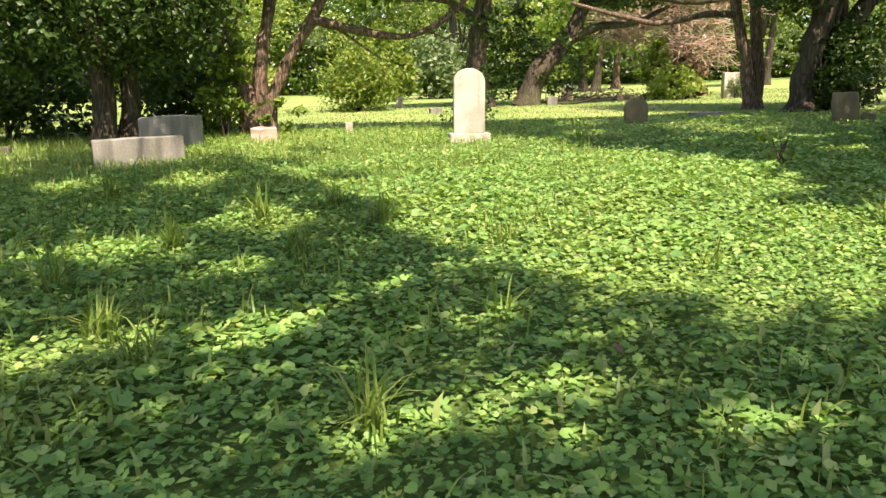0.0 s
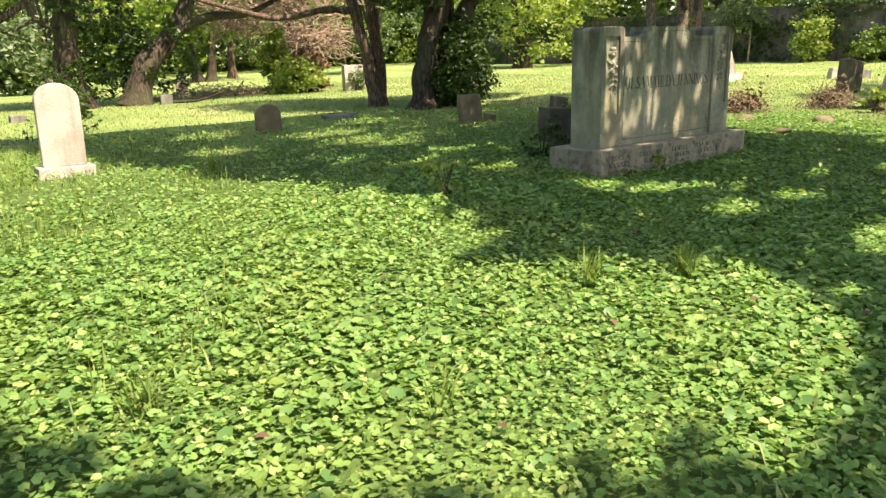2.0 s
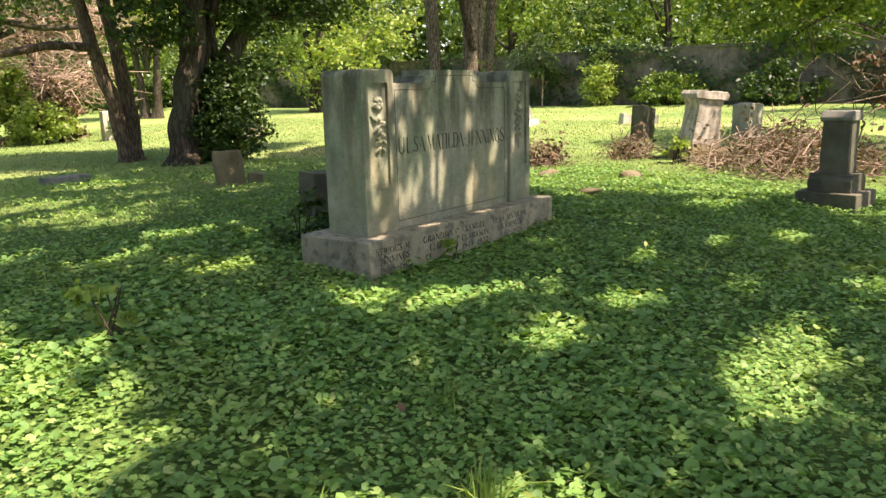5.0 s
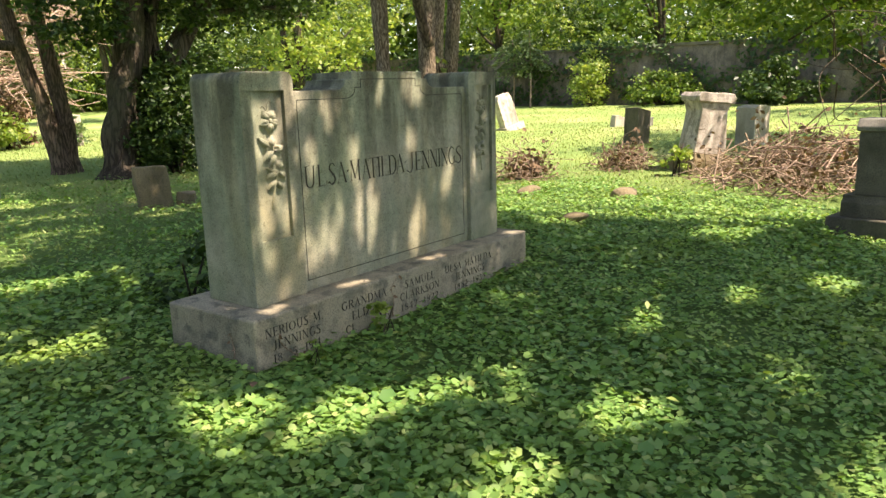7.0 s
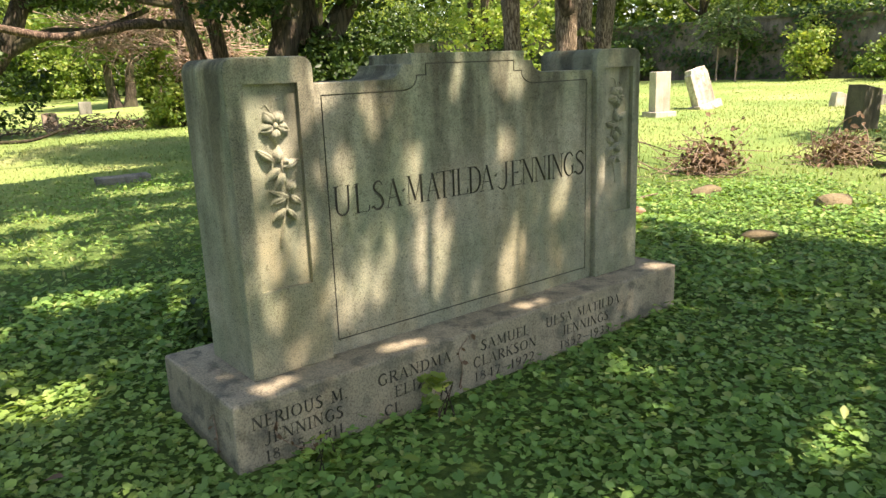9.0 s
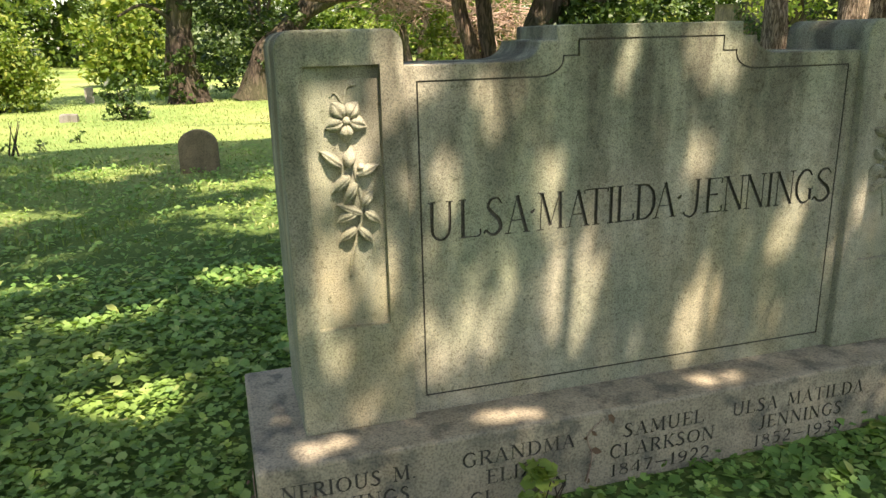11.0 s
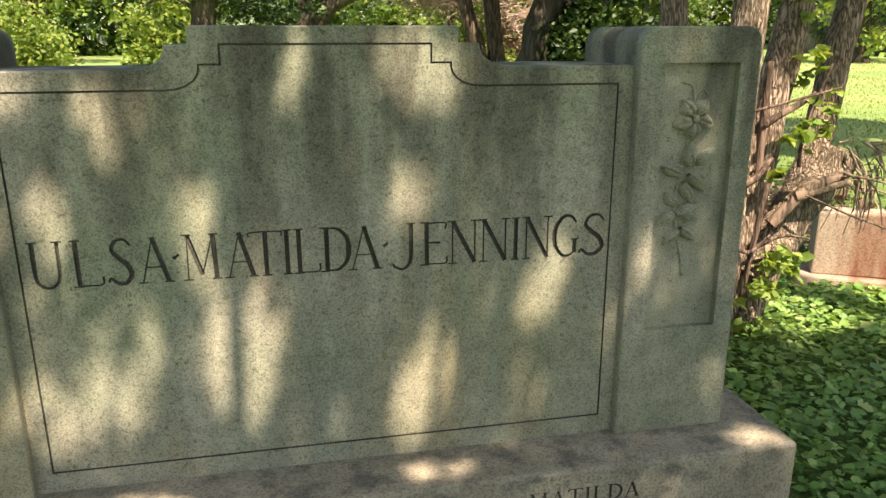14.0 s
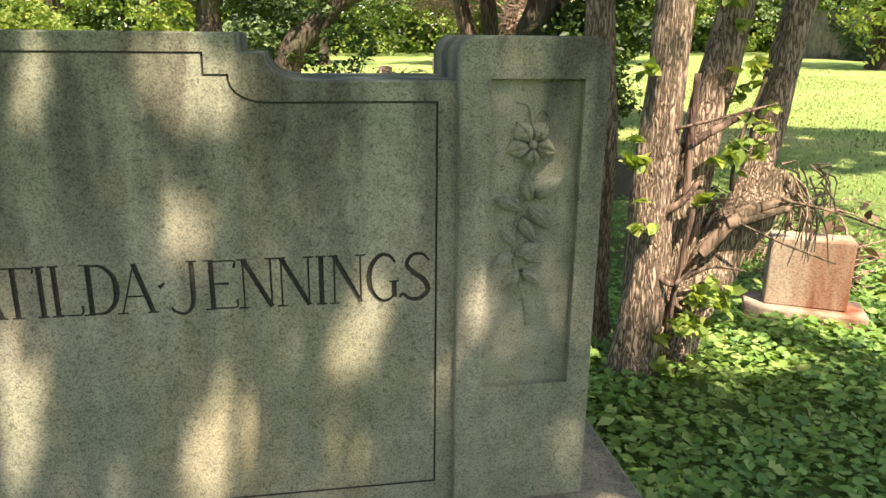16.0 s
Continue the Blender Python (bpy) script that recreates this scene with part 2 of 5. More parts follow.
ROUND = (np.array([(0, -0.1, -0.02), (0.2, -0.45, 0.06), (0.5, -0.05, 0.12), (0.27, 0.43, 0.08), (-0.27, 0.43, 0.08), (-0.5, -0.05, 0.12), (-0.2, -0.45, 0.06)]),
         [(0, i, i + 1) for i in range(1, 6)])
POINTED = (np.array([(0, -0.5, 0), (0.27, -0.12, 0.07), (0.22, 0.15, 0.06), (0, 0.5, -0.06), (-0.22, 0.15, 0.06), (-0.27, -0.12, 0.07), (0, 0, 0)]),
           [(0, 1, 6), (1, 2, 6), (2, 3, 6), (3, 4, 6), (4, 5, 6), (5, 0, 6)])
SIMPLE = (np.array([(0, -0.5, 0), (0.3, 0, 0.1), (0, 0.5, 0), (-0.3, 0, 0.1)]), [(0, 1, 2), (0, 2, 3)])
SPRAY = (np.array([(0, -0.5, 0), (0.16, -0.1, 0.05), (0.0, 0.12, 0), (-0.16, -0.1, 0.05), (0.5, 0.05, -0.05), (0.34, 0.36, 0.02), (-0.5, 0.05, -0.05), (-0.34, 0.36, 0.02), (0.1, 0.5, 0.0)]),
         [(0, 1, 2), (0, 2, 3), (1, 4, 5), (1, 5, 2), (3, 2, 7), (3, 7, 6), (2, 5, 8)])


def leaves(name, places, sizes, template, mat, flatness=0.5, ups=None):
    """One mesh of many single leaves. flatness 1: all lie level, 0: every way."""
    places = np.asarray(places, float)
    n = len(places)
    sizes = np.broadcast_to(sizes, (n,)).reshape(n, 1, 1)
    normal = rng.normal(size=(n, 3)) * (1 - flatness)
    normal[:, 2] = np.abs(normal[:, 2])
    normal += (np.array((0, 0, flatness)) if ups is None else ups * flatness)
    normal /= np.linalg.norm(normal, axis=1, keepdims=True) + 1e-9
    spin = rng.normal(size=(n, 3))
    u = np.cross(normal, spin)
    u /= np.linalg.norm(u, axis=1, keepdims=True) + 1e-9
    v = np.cross(normal, u)
    t, tri = template
    k = len(t)
    co = places[:, None, :] + sizes * (t[None, :, 0:1] * u[:, None, :] + t[None, :, 1:2] * v[:, None, :] + t[None, :, 2:3] * normal[:, None, :])
    tri = np.array(tri)
    f = (np.arange(n)[:, None, None] * k + tri[None]).reshape(-1, 3)
    return fast_mesh(name, co.reshape(-1, 3), f, mat)


def fast_mesh(name, co, f, mat):
    me = bpy.data.meshes.new(name)
    me.vertices.add(len(co))
    me.vertices.foreach_set("co", co.astype(np.float32).ravel())
    me.loops.add(f.size)
    me.loops.foreach_set("vertex_index", f.astype(np.int32).ravel())
    me.polygons.add(len(f))
    me.polygons.foreach_set("loop_start", np.arange(0, f.size, 3, dtype=np.int32))
    me.polygons.foreach_set("loop_total", np.full(len(f), 3, dtype=np.int32))
    me.materials.append(mat)
    me.update()
    me.validate()
    return me


def blades(name, places, heights, mat, width=0.006, droop=0.5, arched=False):
    """One mesh of many bent grass blades."""
    n = len(places)
    h = np.broadcast_to(heights, (n,))[:, None]
    a = rng.uniform(0, 2 * np.pi, n)
    way = np.stack([np.cos(a), np.sin(a), np.zeros(n)], 1)
    side = np.stack([-np.sin(a), np.cos(a), np.zeros(n)], 1) * width * (0.6 + 0.8 * rng.random((n, 1)))
    d = droop * rng.random((n, 1)) * h
    up = np.array((0, 0, 1.0))
    p0 = np.asarray(places, float)
    if arched:
        t = np.array((0.0, 0.35, 0.7, 1.0))
        rise, reach = h[:, :, None] * (t - 0.42 * np.minimum(d / h, 1.5)[:, :, None] * t ** 3), d[:, :, None] * t ** 2
        q = p0[:, None, :] + np.moveaxis(rise, 2, 1) * up + np.moveaxis(reach, 2, 1) * way[:, None, :]
        co = np.stack([q[:, 0] - side, q[:, 0] + side, q[:, 1] + side, q[:, 1] - side, q[:, 2] + side * 0.7, q[:, 2] - side * 0.7, q[:, 3]], 1)
        tri = np.array([(0, 1, 2), (0, 2, 3), (3, 2, 4), (3, 4, 5), (5, 4, 6)])
        f = (np.arange(n)[:, None, None] * 7 + tri[None]).reshape(-1, 3)
        return fast_mesh(name, co.reshape(-1, 3), f, mat)
    p1 = p0 + up * h * 0.6 + way * d * 0.35
    p2 = p0 + up * h * (1 - 0.35 * d / h) + way * d * 1.3
    co = np.stack([p0 - side, p0 + side, p1 + side * 0.8, p1 - side * 0.8, p2], 1)
    tri = np.array([(0, 1, 2), (0, 2, 3), (3, 2, 4)])
    f = (np.arange(n)[:, None, None] * 5 + tri[None]).reshape(-1, 3)
    return fast_mesh(name, co.reshape(-1, 3), f, mat)


def curve_points(points, n):
    """Catmull-Rom through the points: n places."""
    p = np.array(points, float)
    p = np.vstack([2 * p[0] - p[1], p, 2 * p[-1] - p[-2]])
    out = []
    for s in np.linspace(0, len(p) - 3 - 1e-6, n):
        i, t = int(s), s - int(s)
        a, b, c, d = p[i:i + 4]
        out.append(0.5 * ((2 * b) + (c - a) * t + (2 * a - 5 * b + 4 * c - d) * t * t + (3 * b - a - 3 * c + d) * t ** 3))
    return np.array(out)


def tube(name, points, r0, r1, mat, sides=12, rows=24, rough=0.12, flare=0.0, ridges=0.0, seed=0):
    """A tapered, uneven stem along the points, closed at its tip."""
    c = curve_points(points, rows)
    verts, faces = [], []
    ref = np.array((1.0, 0.13, 0.07))
    for i in range(rows):
        t = i / (rows - 1)
        way = c[min(i + 1, rows - 1)] - c[max(i - 1, 0)]
        way /= np.linalg.norm(way)
        u = np.cross(way, ref)
        if np.linalg.norm(u) < 0.1:
            u = np.cross(way, (0, 1, 0))
        u /= np.linalg.norm(u)
        v = np.cross(way, u)
        r = r0 + (r1 - r0) * t + flare * r0 * max(0, 1 - t * 7) ** 2
        for k in range(sides):
            a = 2 * math.pi * k / sides
            d = noise.noise(Vector((math.cos(a) * 1.3 + seed, math.sin(a) * 1.3, c[i][2] * 1.2 + t * 3)))
            if ridges:
                q = noise.noise(Vector((a * 4.2 + seed, seed * 2.0, 0)) + Vector((c[i] * 1.6).tolist())) + 0.6 * noise.noise(Vector((math.cos(a) * 9, math.sin(a) * 9, c[i][2] * 3.0 + seed)))
                d += ridges * (abs(q) - 0.3)
            verts.append(tuple(c[i] + (u * math.cos(a) + v * math.sin(a)) * r * (1 + rough * d)))
    for i in range(rows - 1):
        for k in range(sides):
            a, b = i * sides + k, i * sides + (k + 1) % sides
            faces.append((a, b, b + sides, a + sides))
    faces.append(tuple(range((rows - 1) * sides, rows * sides)))
    return mesh_from(name, verts, faces, mat)


def lobes_points(lobes, n, shell=0.55, clump=26):
    """Places in a crown of uneven lobes (x, y, z, rx, ry, rz): fuller near the skin, in clumps with gaps."""
    lobes = np.array(lobes, float)
    w = (lobes[:, 3] * lobes[:, 4] * lobes[:, 5]) ** 0.8
    nc = max(6, n // clump)
    pick = rng.choice(len(lobes), nc, p=w / w.sum())
    d = rng.normal(size=(nc, 3))
    d /= np.linalg.norm(d, axis=1, keepdims=True)
    r = shell + (1.04 - shell) * rng.random((nc, 1)) ** 0.7
    centre = lobes[pick, :3] + d * r * lobes[pick, 3:6]
    size = 0.2 * lobes[pick, 3:6].min(1)
    which = rng.integers(0, nc, n)
    return centre[which] + rng.normal(size=(n, 3)) * size[which, None] * np.array((1.1, 1.1, 0.6))


# ---- ground ----
axis_x = np.unique(np.concatenate([np.linspace(-400, -20, 14), np.arange(-20, 45, 0.5), np.arange(-4, 14, 0.25), np.linspace(45, 400, 14)]))
axis_y = np.unique(np.concatenate([np.linspace(-400, -16, 14), np.arange(-16, 60, 0.5), np.arange(-1, 11, 0.25), np.linspace(60, 400, 14)]))
gx, gy = np.meshgrid(axis_x, axis_y, indexing="ij")
gco = np.stack([gx, gy, lie(gx, gy)], -1).reshape(-1, 3)
nx, ny = len(axis_x), len(axis_y)
ii, jj = np.meshgrid(np.arange(nx - 1), np.arange(ny - 1), indexing="ij")
q = (ii * ny + jj).ravel()
gf = np.concatenate([np.stack([q, q + ny, q + ny + 1], 1), np.stack([q, q + ny + 1, q + 1], 1)])
gme = fast_mesh("ground", gco, gf, SOIL)
gme.shade_smooth()
tagged(new("ground", gme), "gently rising cemetery lawn with bare litter under ivy", "ground", kind="structure")


def scatter(n, x0, x1, y0, y1):
    x, y = rng.uniform(x0, x1, n), rng.uniform(y0, y1, n)
    return np.stack([x, y, lie(x, y)], 1)


def value_noise(x, y, s, seed=0.0):
    return (np.sin(x * s + seed) * np.cos(y * s * 1.3 + seed * 2) + np.sin((x + y) * s * 0.7 + 1.7 * seed) * np.cos((x - y) * s * 1.9 + seed)) * 0.5


def outside_base(p):
    return ~((p[:, 0] > 6.66) & (p[:, 0] < 9.58) & (p[:, 1] > 6.6) & (p[:, 1] < 7.36))

# ---- ground cover ----
def within(p, x0, x1, y0, y1, soft):
    """Chance of growth: full inside, thinning out unevenly over the soft border."""
    wob = 0.9 * value_noise(p[:, 0], p[:, 1], 1.1, 4.0)
    f = smooth((p[:, 0] - x0 + wob) / soft) * smooth((x1 - p[:, 0] + wob) / soft) * smooth((p[:, 1] - y0 + wob) / soft) * smooth((y1 - p[:, 1] + wob) / soft)
    return rng.random(len(p)) < f


def cover(n, x0, x1, y0, y1, soft, size, lift, label, template=ROUND, mat=None, flat=0.66):
    p = scatter(n, x0, x1, y0, y1)
    p = p[outside_base(p) & within(p, x0, x1, y0, y1, soft)]
    v = value_noise(p[:, 0], p[:, 1], 2.3, 0.7)
    p = p[v + rng.normal(size=len(p)) * 0.5 > -0.8]
    v = value_noise(p[:, 0], p[:, 1], 2.3, 0.7)
    p[:, 2] += 0.012 + lift * rng.random(len(p)) ** 0.7 * (1 + 0.45 * v) + 0.02 * value_noise(p[:, 0], p[:, 1], 6.0, 3.0)
    low = 0.06 * np.exp(-((p[:, 1] - 6.45) / 0.25) ** 2) * ((p[:, 0] > 6.4) & (p[:, 0] < 9.7))
    p[:, 2] = np.maximum(p[:, 2] - low * (rng.random(len(p)) < 0.85), lie(p[:, 0], p[:, 1]) + 0.008)
    s = size * (0.55 + 0.75 * rng.random(len(p)) ** 1.3) * (1 + 0.25 * value_noise(p[:, 0], p[:, 1], 1.3, 5.0))
    tagged(new("ground_ivy", leaves("ground_ivy", p, s, template, mat or COVER, flat)), label, "ground cover", kind="stuff")


cover(92000, -4.5, 7.4, -0.2, 8.2, 1.6, 0.043, 0.050, "dense low round-leaved green ground ivy")
cover(92000, 3.8, 14.6, 1.4, 10.0, 1.6, 0.043, 0.052, "dense round-leaved ground ivy round the monument")
cover(44000, -3.5, 14.0, 5.5, 17.0, 2.4, 0.062, 0.06, "thinner ground ivy mixed with lawn grass", SIMPLE)
cover(80000, -4.2, 13.5, 0.2, 9.6, 1.6, 0.052, 0.028, "low inner layer of ground ivy leaves", SIMPLE, COVER, 0.85)
cover(1500, -3.0, 12.0, 0.8, 9.0, 1.5, 0.062, 0.07, "larger kidney-shaped violet leaves standing in the ivy", ROUND, VIOLET, 0.6)
cover(4500, -4.0, 14.0, 0.5, 12.0, 1.5, 0.07, 0.08, "scattered pointed weed leaves among the ivy", POINTED, GRASS, 0.65)

g = scatter(40000, -6, 7, 0.5, 15.0)
keep = value_noise(g[:, 0], g[:, 1], 1.7, 2.0) - 0.20 * (g[:, 0] - 0.5) + 0.08 * (g[:, 1] - 6) + rng.normal(size=len(g)) * 0.3 > 0.15
g = g[keep & outside_base(g)]
tagged(new("grass", blades("grass", g, 0.09 + 0.13 * rng.random(len(g)), GRASS, 0.004, 1.3, True)), "long soft green grass among the ivy", "grass", kind="stuff")
g = scatter(72000, -14, 26, 7.0, 32.0)
g = g[outside_base(g) & (rng.random(len(g)) < 0.15 + 0.85 * smooth((g[:, 1] - 8) / 6 + np.clip(g[:, 0] - 12, 0, 5) / 3 + np.clip(-g[:, 0], 0, 5) / 4))]
tagged(new("lawn_grass", blades("lawn_grass", g, 0.03 + 0.04 * rng.random(len(g)), LAWN, 0.008, 1.4)), "short bright green sunlit lawn grass", "grass", kind="stuff")
g = scatter(28000, 12, 36, 5.0, 34.0)
tagged(new("lawn_grass", blades("lawn_grass", g, 0.025 + 0.035 * rng.random(len(g)), LAWN, 0.010, 1.4)), "short sunlit yellowish lawn grass on the rise", "grass", kind="stuff")
g = scatter(12000, -12, 18, -10.0, 3.0)
tagged(new("lawn_grass", blades("lawn_grass", g, 0.06 + 0.07 * rng.random(len(g)), LAWN, 0.012, 0.9)), "short lawn grass behind the start of the path", "grass", kind="stuff")


def tuft(x, y, n, h, spread=0.10, label="loose tuft of long arching grass"):
    a = np.stack([x + rng.normal(size=n) * spread * 0.35, y + rng.normal(size=n) * spread * 0.35], 1)
    p = np.column_stack([a, lie(a[:, 0], a[:, 1])])
    tagged(new("grass_tuft", blades("grass_tuft", p, 1.35 * h * (0.5 + 0.6 * rng.random(n)), GRASS, 0.0048, 1.5, True)), label, "grass tuft", "grass tufts in the ivy")


for tx, ty, tn, th in ((0.15, 2.35, 60, 0.26), (-0.75, 3.1, 40, 0.22), (-0.37, 5.6, 70, 0.26), (0.5, 5.3, 70, 0.25), (1.24, 4.6, 40, 0.2), (4.0, 4.5, 36, 0.26),
                       (4.6, 4.2, 70, 0.2), (3.73, 9.9, 30, 0.35), (0.86, 3.3, 16, 0.24), (-1.4, 4.2, 50, 0.26), (2.3, 3.9, 18, 0.18), (5.2, 4.8, 20, 0.24), (-1.7, 6.8, 60, 0.25), (-1.0, 3.5, 60, 0.24), (-1.9, 3.6, 70, 0.26), (-0.9, 5.0, 60, 0.25), (-0.1, 4.7, 50, 0.22), (-1.5, 2.6, 50, 0.24), (0.2, 6.0, 60, 0.22)):
    tuft(tx, ty, tn, th)


# ---- the large monument ----
monument = new("monument")
monument.location = (8.12, 6.99, float(lie(8.12, 6.99)))
tagged(monument, "wide weathered grey-green stone family monument with carved pilasters", "gravestone")
MO = Vector(monument.location)


def prism(outline, y0, y1, bevel=0.0, segs=2):
    """A front outline (x, z) carried from y0 to y1, in world places."""
    bm = bmesh.new()
    f = bm.faces.new([bm.verts.new((x, y0, z)) for x, z in outline])
    ext = bmesh.ops.extrude_face_region(bm, geom=[f])
    bmesh.ops.translate(bm, vec=(0, y1 - y0, 0), verts=[v for v in ext["geom"] if isinstance(v, bmesh.types.BMVert)])
    bmesh.ops.recalc_face_normals(bm, faces=bm.faces)
    if bevel:
        bmesh.ops.bevel(bm, geom=list(bm.edges), offset=bevel, segments=segs, profile=0.5, affect="EDGES", clamp_overlap=True)
    return bm


def offset_path(path, d):
    out, n = [], len(path)
    for i in range(n):
        a, b, c = Vector(path[i - 1]), Vector(path[i]), Vector(path[(i + 1) % n])
        e, f = (b - a).normalized(), (c - b).normalized()
        n1, n2 = Vector((-e.y, e.x)), Vector((-f.y, f.x))
        m = (n1 + n2).normalized()
        k = d / max(0.35, m.dot(n1))
        out.append(tuple(b + m * k))
    return out


def ring_cutter(path, width, y0, y1):
    inner, outer = offset_path(path, width / 2), offset_path(path, -width / 2)
    n = len(path)
    verts = [(x, y, z) for y in (y0, y1) for loop in (outer, inner) for x, z in loop]
    faces = []
    for i in range(n):
        j = (i + 1) % n
        o0, i0, o1, i1 = 0, n, 2 * n, 3 * n
        faces += [(o0 + i, o0 + j, i0 + j, i0 + i), (o1 + j, o1 + i, i1 + i, i1 + j), (o0 + j, o0 + i, o1 + i, o1 + j), (i0 + i, i0 + j, i1 + j, i1 + i)]
    bm = bmesh.new()
    vs = [bm.verts.new(v) for v in verts]
    for f in faces:
        bm.faces.new([vs[k] for k in f])
    bmesh.ops.recalc_face_normals(bm, faces=bm.faces)
    return bm


def to_mesh(name, bm, mat):
    me = bpy.data.meshes.new(name)
    bm.to_mesh(me)
    bm.free()
    me.materials.append(mat)
    return me


# strokes of roman capitals in a unit box: (points, first, middle and last weight; 1 is a full stem)
GLYPHS = {}
GLYPHS["A"] = (0.80, [([(0.1, 0), (0.48, 1)], 0.3, 0.3, 0.3), ([(0.47, 1.0), (0.88, 0)], 1, 1, 1), ([(0.25, 0.34), (0.75, 0.34)], 0.3, 0.3, 0.3)], [(0.1, 0), (0.88, 0)])
GLYPHS["C"] = (0.75, [([(0.95, 0.8), (0.72, 0.97), (0.4, 0.97), (0.12, 0.7), (0.12, 0.3), (0.4, 0.03), (0.72, 0.03), (0.95, 0.2)], 0.6, 1.1, 0.3)], [])
GLYPHS["D"] = (0.80, [([(0.18, 0), (0.18, 1)], 1, 1, 1), ([(0.18, 0.98), (0.55, 0.97), (0.85, 0.78), (0.93, 0.5), (0.85, 0.22), (0.55, 0.03), (0.18, 0.02)], 0.3, 1.2, 0.3)], [(0.1, 0), (0.1, 1)])
GLYPHS["E"] = (0.62, [([(0.22, 0), (0.22, 1)], 1, 1, 1), ([(0.22, 0.98), (0.92, 0.98), (0.94, 0.84)], 0.3, 0.3, 0.5), ([(0.22, 0.52), (0.75, 0.52)], 0.3, 0.3, 0.6), ([(0.22, 0.02), (0.94, 0.02), (1.0, 0.18)], 0.3, 0.3, 0.5)], [(0.14, 0), (0.14, 1)])
GLYPHS["G"] = (0.80, [([(0.9, 0.82), (0.7, 0.97), (0.4, 0.97), (0.12, 0.7), (0.12, 0.3), (0.4, 0.03), (0.66, 0.02), (0.86, 0.12)], 0.5, 1.1, 0.4), ([(0.86, 0.08), (0.86, 0.42)], 1, 1, 1)], [(0.86, 0.42)])
GLYPHS["I"] = (0.30, [([(0.5, 0), (0.5, 1)], 1, 1, 1)], [(0.5, 0), (0.5, 1)])
GLYPHS["J"] = (0.55, [([(0.72, 1), (0.72, 0.3)], 1, 1, 1), ([(0.72, 0.32), (0.66, 0.08), (0.42, -0.06), (0.12, 0.0), (0.05, 0.08)], 1, 0.6, 0.5)], [(0.72, 1)])
GLYPHS["K"] = (0.75, [([(0.2, 0), (0.2, 1)], 1, 1, 1), ([(0.2, 0.4), (0.85, 1)], 0.3, 0.3, 0.3), ([(0.4, 0.58), (0.95, 0)], 1, 1, 1)], [(0.2, 0), (0.2, 1), (0.85, 1), (0.93, 0)])
GLYPHS["L"] = (0.65, [([(0.22, 0), (0.22, 1)], 1, 1, 1), ([(0.22, 0.02), (0.92, 0.02), (0.99, 0.2)], 0.3, 0.3, 0.5)], [(0.2, 0), (0.22, 1)])
GLYPHS["M"] = (1.00, [([(0.12, 0), (0.16, 1)], 0.3, 0.3, 0.3), ([(0.16, 1), (0.5, 0.1)], 1, 1, 1), ([(0.5, 0.1), (0.84, 1)], 0.3, 0.3, 0.3), ([(0.84, 1), (0.88, 0)], 1, 1, 1)], [(0.12, 0), (0.88, 0), (0.14, 1), (0.86, 1)])
GLYPHS["N"] = (0.85, [([(0.14, 0), (0.14, 1)], 0.35, 0.35, 0.35), ([(0.14, 1), (0.86, 0)], 1, 1, 1), ([(0.86, 0), (0.86, 1)], 0.35, 0.35, 0.35)], [(0.14, 0), (0.12, 1), (0.86, 1)])
GLYPHS["O"] = (0.90, [([(0.5, 0.98), (0.2, 0.85), (0.08, 0.5), (0.2, 0.15), (0.5, 0.02)], 0.3, 1.2, 0.3), ([(0.5, 0.98), (0.8, 0.85), (0.92, 0.5), (0.8, 0.15), (0.5, 0.02)], 0.3, 1.2, 0.3)], [])
GLYPHS["R"] = (0.75, [([(0.2, 0), (0.2, 1)], 1, 1, 1), ([(0.2, 0.98), (0.6, 0.96), (0.8, 0.75), (0.6, 0.52), (0.2, 0.5)], 0.3, 1.1, 0.3), ([(0.5, 0.5), (0.95, 0)], 1, 1, 1)], [(0.2, 0), (0.12, 1), (0.93, 0)])
GLYPHS["S"] = (0.60, [([(0.88, 0.84), (0.68, 0.98), (0.36, 0.96), (0.2, 0.76), (0.45, 0.57), (0.72, 0.42), (0.84, 0.2), (0.6, 0.03), (0.3, 0.03), (0.08, 0.14), (-0.02, 0.06)], 0.4, 1.2, 0.5)], [])
GLYPHS["T"] = (0.75, [([(0.5, 0), (0.5, 1)], 1, 1, 1), ([(0.0, 0.88), (0.04, 0.98), (0.96, 0.98), (1.0, 0.88)], 0.4, 0.35, 0.4)], [(0.5, 0)])
GLYPHS["U"] = (0.85, [([(0.18, 1), (0.18, 0.3), (0.26, 0.1), (0.48, 0.01), (0.7, 0.08), (0.82, 0.3), (0.84, 1)], 1, 0.6, 0.8)], [(0.18, 1), (0.84, 1)])
GLYPHS["Z"] = (0.75, [([(0.08, 0.84), (0.1, 0.98), (0.92, 0.98)], 0.4, 0.3, 0.3), ([(0.92, 0.98), (0.06, 0.02)], 1, 1, 1), ([(0.06, 0.02), (0.92, 0.02), (0.95, 0.18)], 0.3, 0.3, 0.4)], [])
GLYPHS["1"] = (0.35, [([(0.5, 0), (0.5, 1)], 1, 1, 1), ([(0.15, 0.85), (0.5, 0.98)], 0.3, 0.3, 0.3)], [(0.5, 0)])
GLYPHS["2"] = (0.55, [([(0.1, 0.75), (0.3, 0.97), (0.65, 0.97), (0.85, 0.72), (0.65, 0.42), (0.08, 0.04)], 0.4, 1.1, 0.4), ([(0.08, 0.03), (0.95, 0.03)], 0.6, 0.6, 0.6)], [])
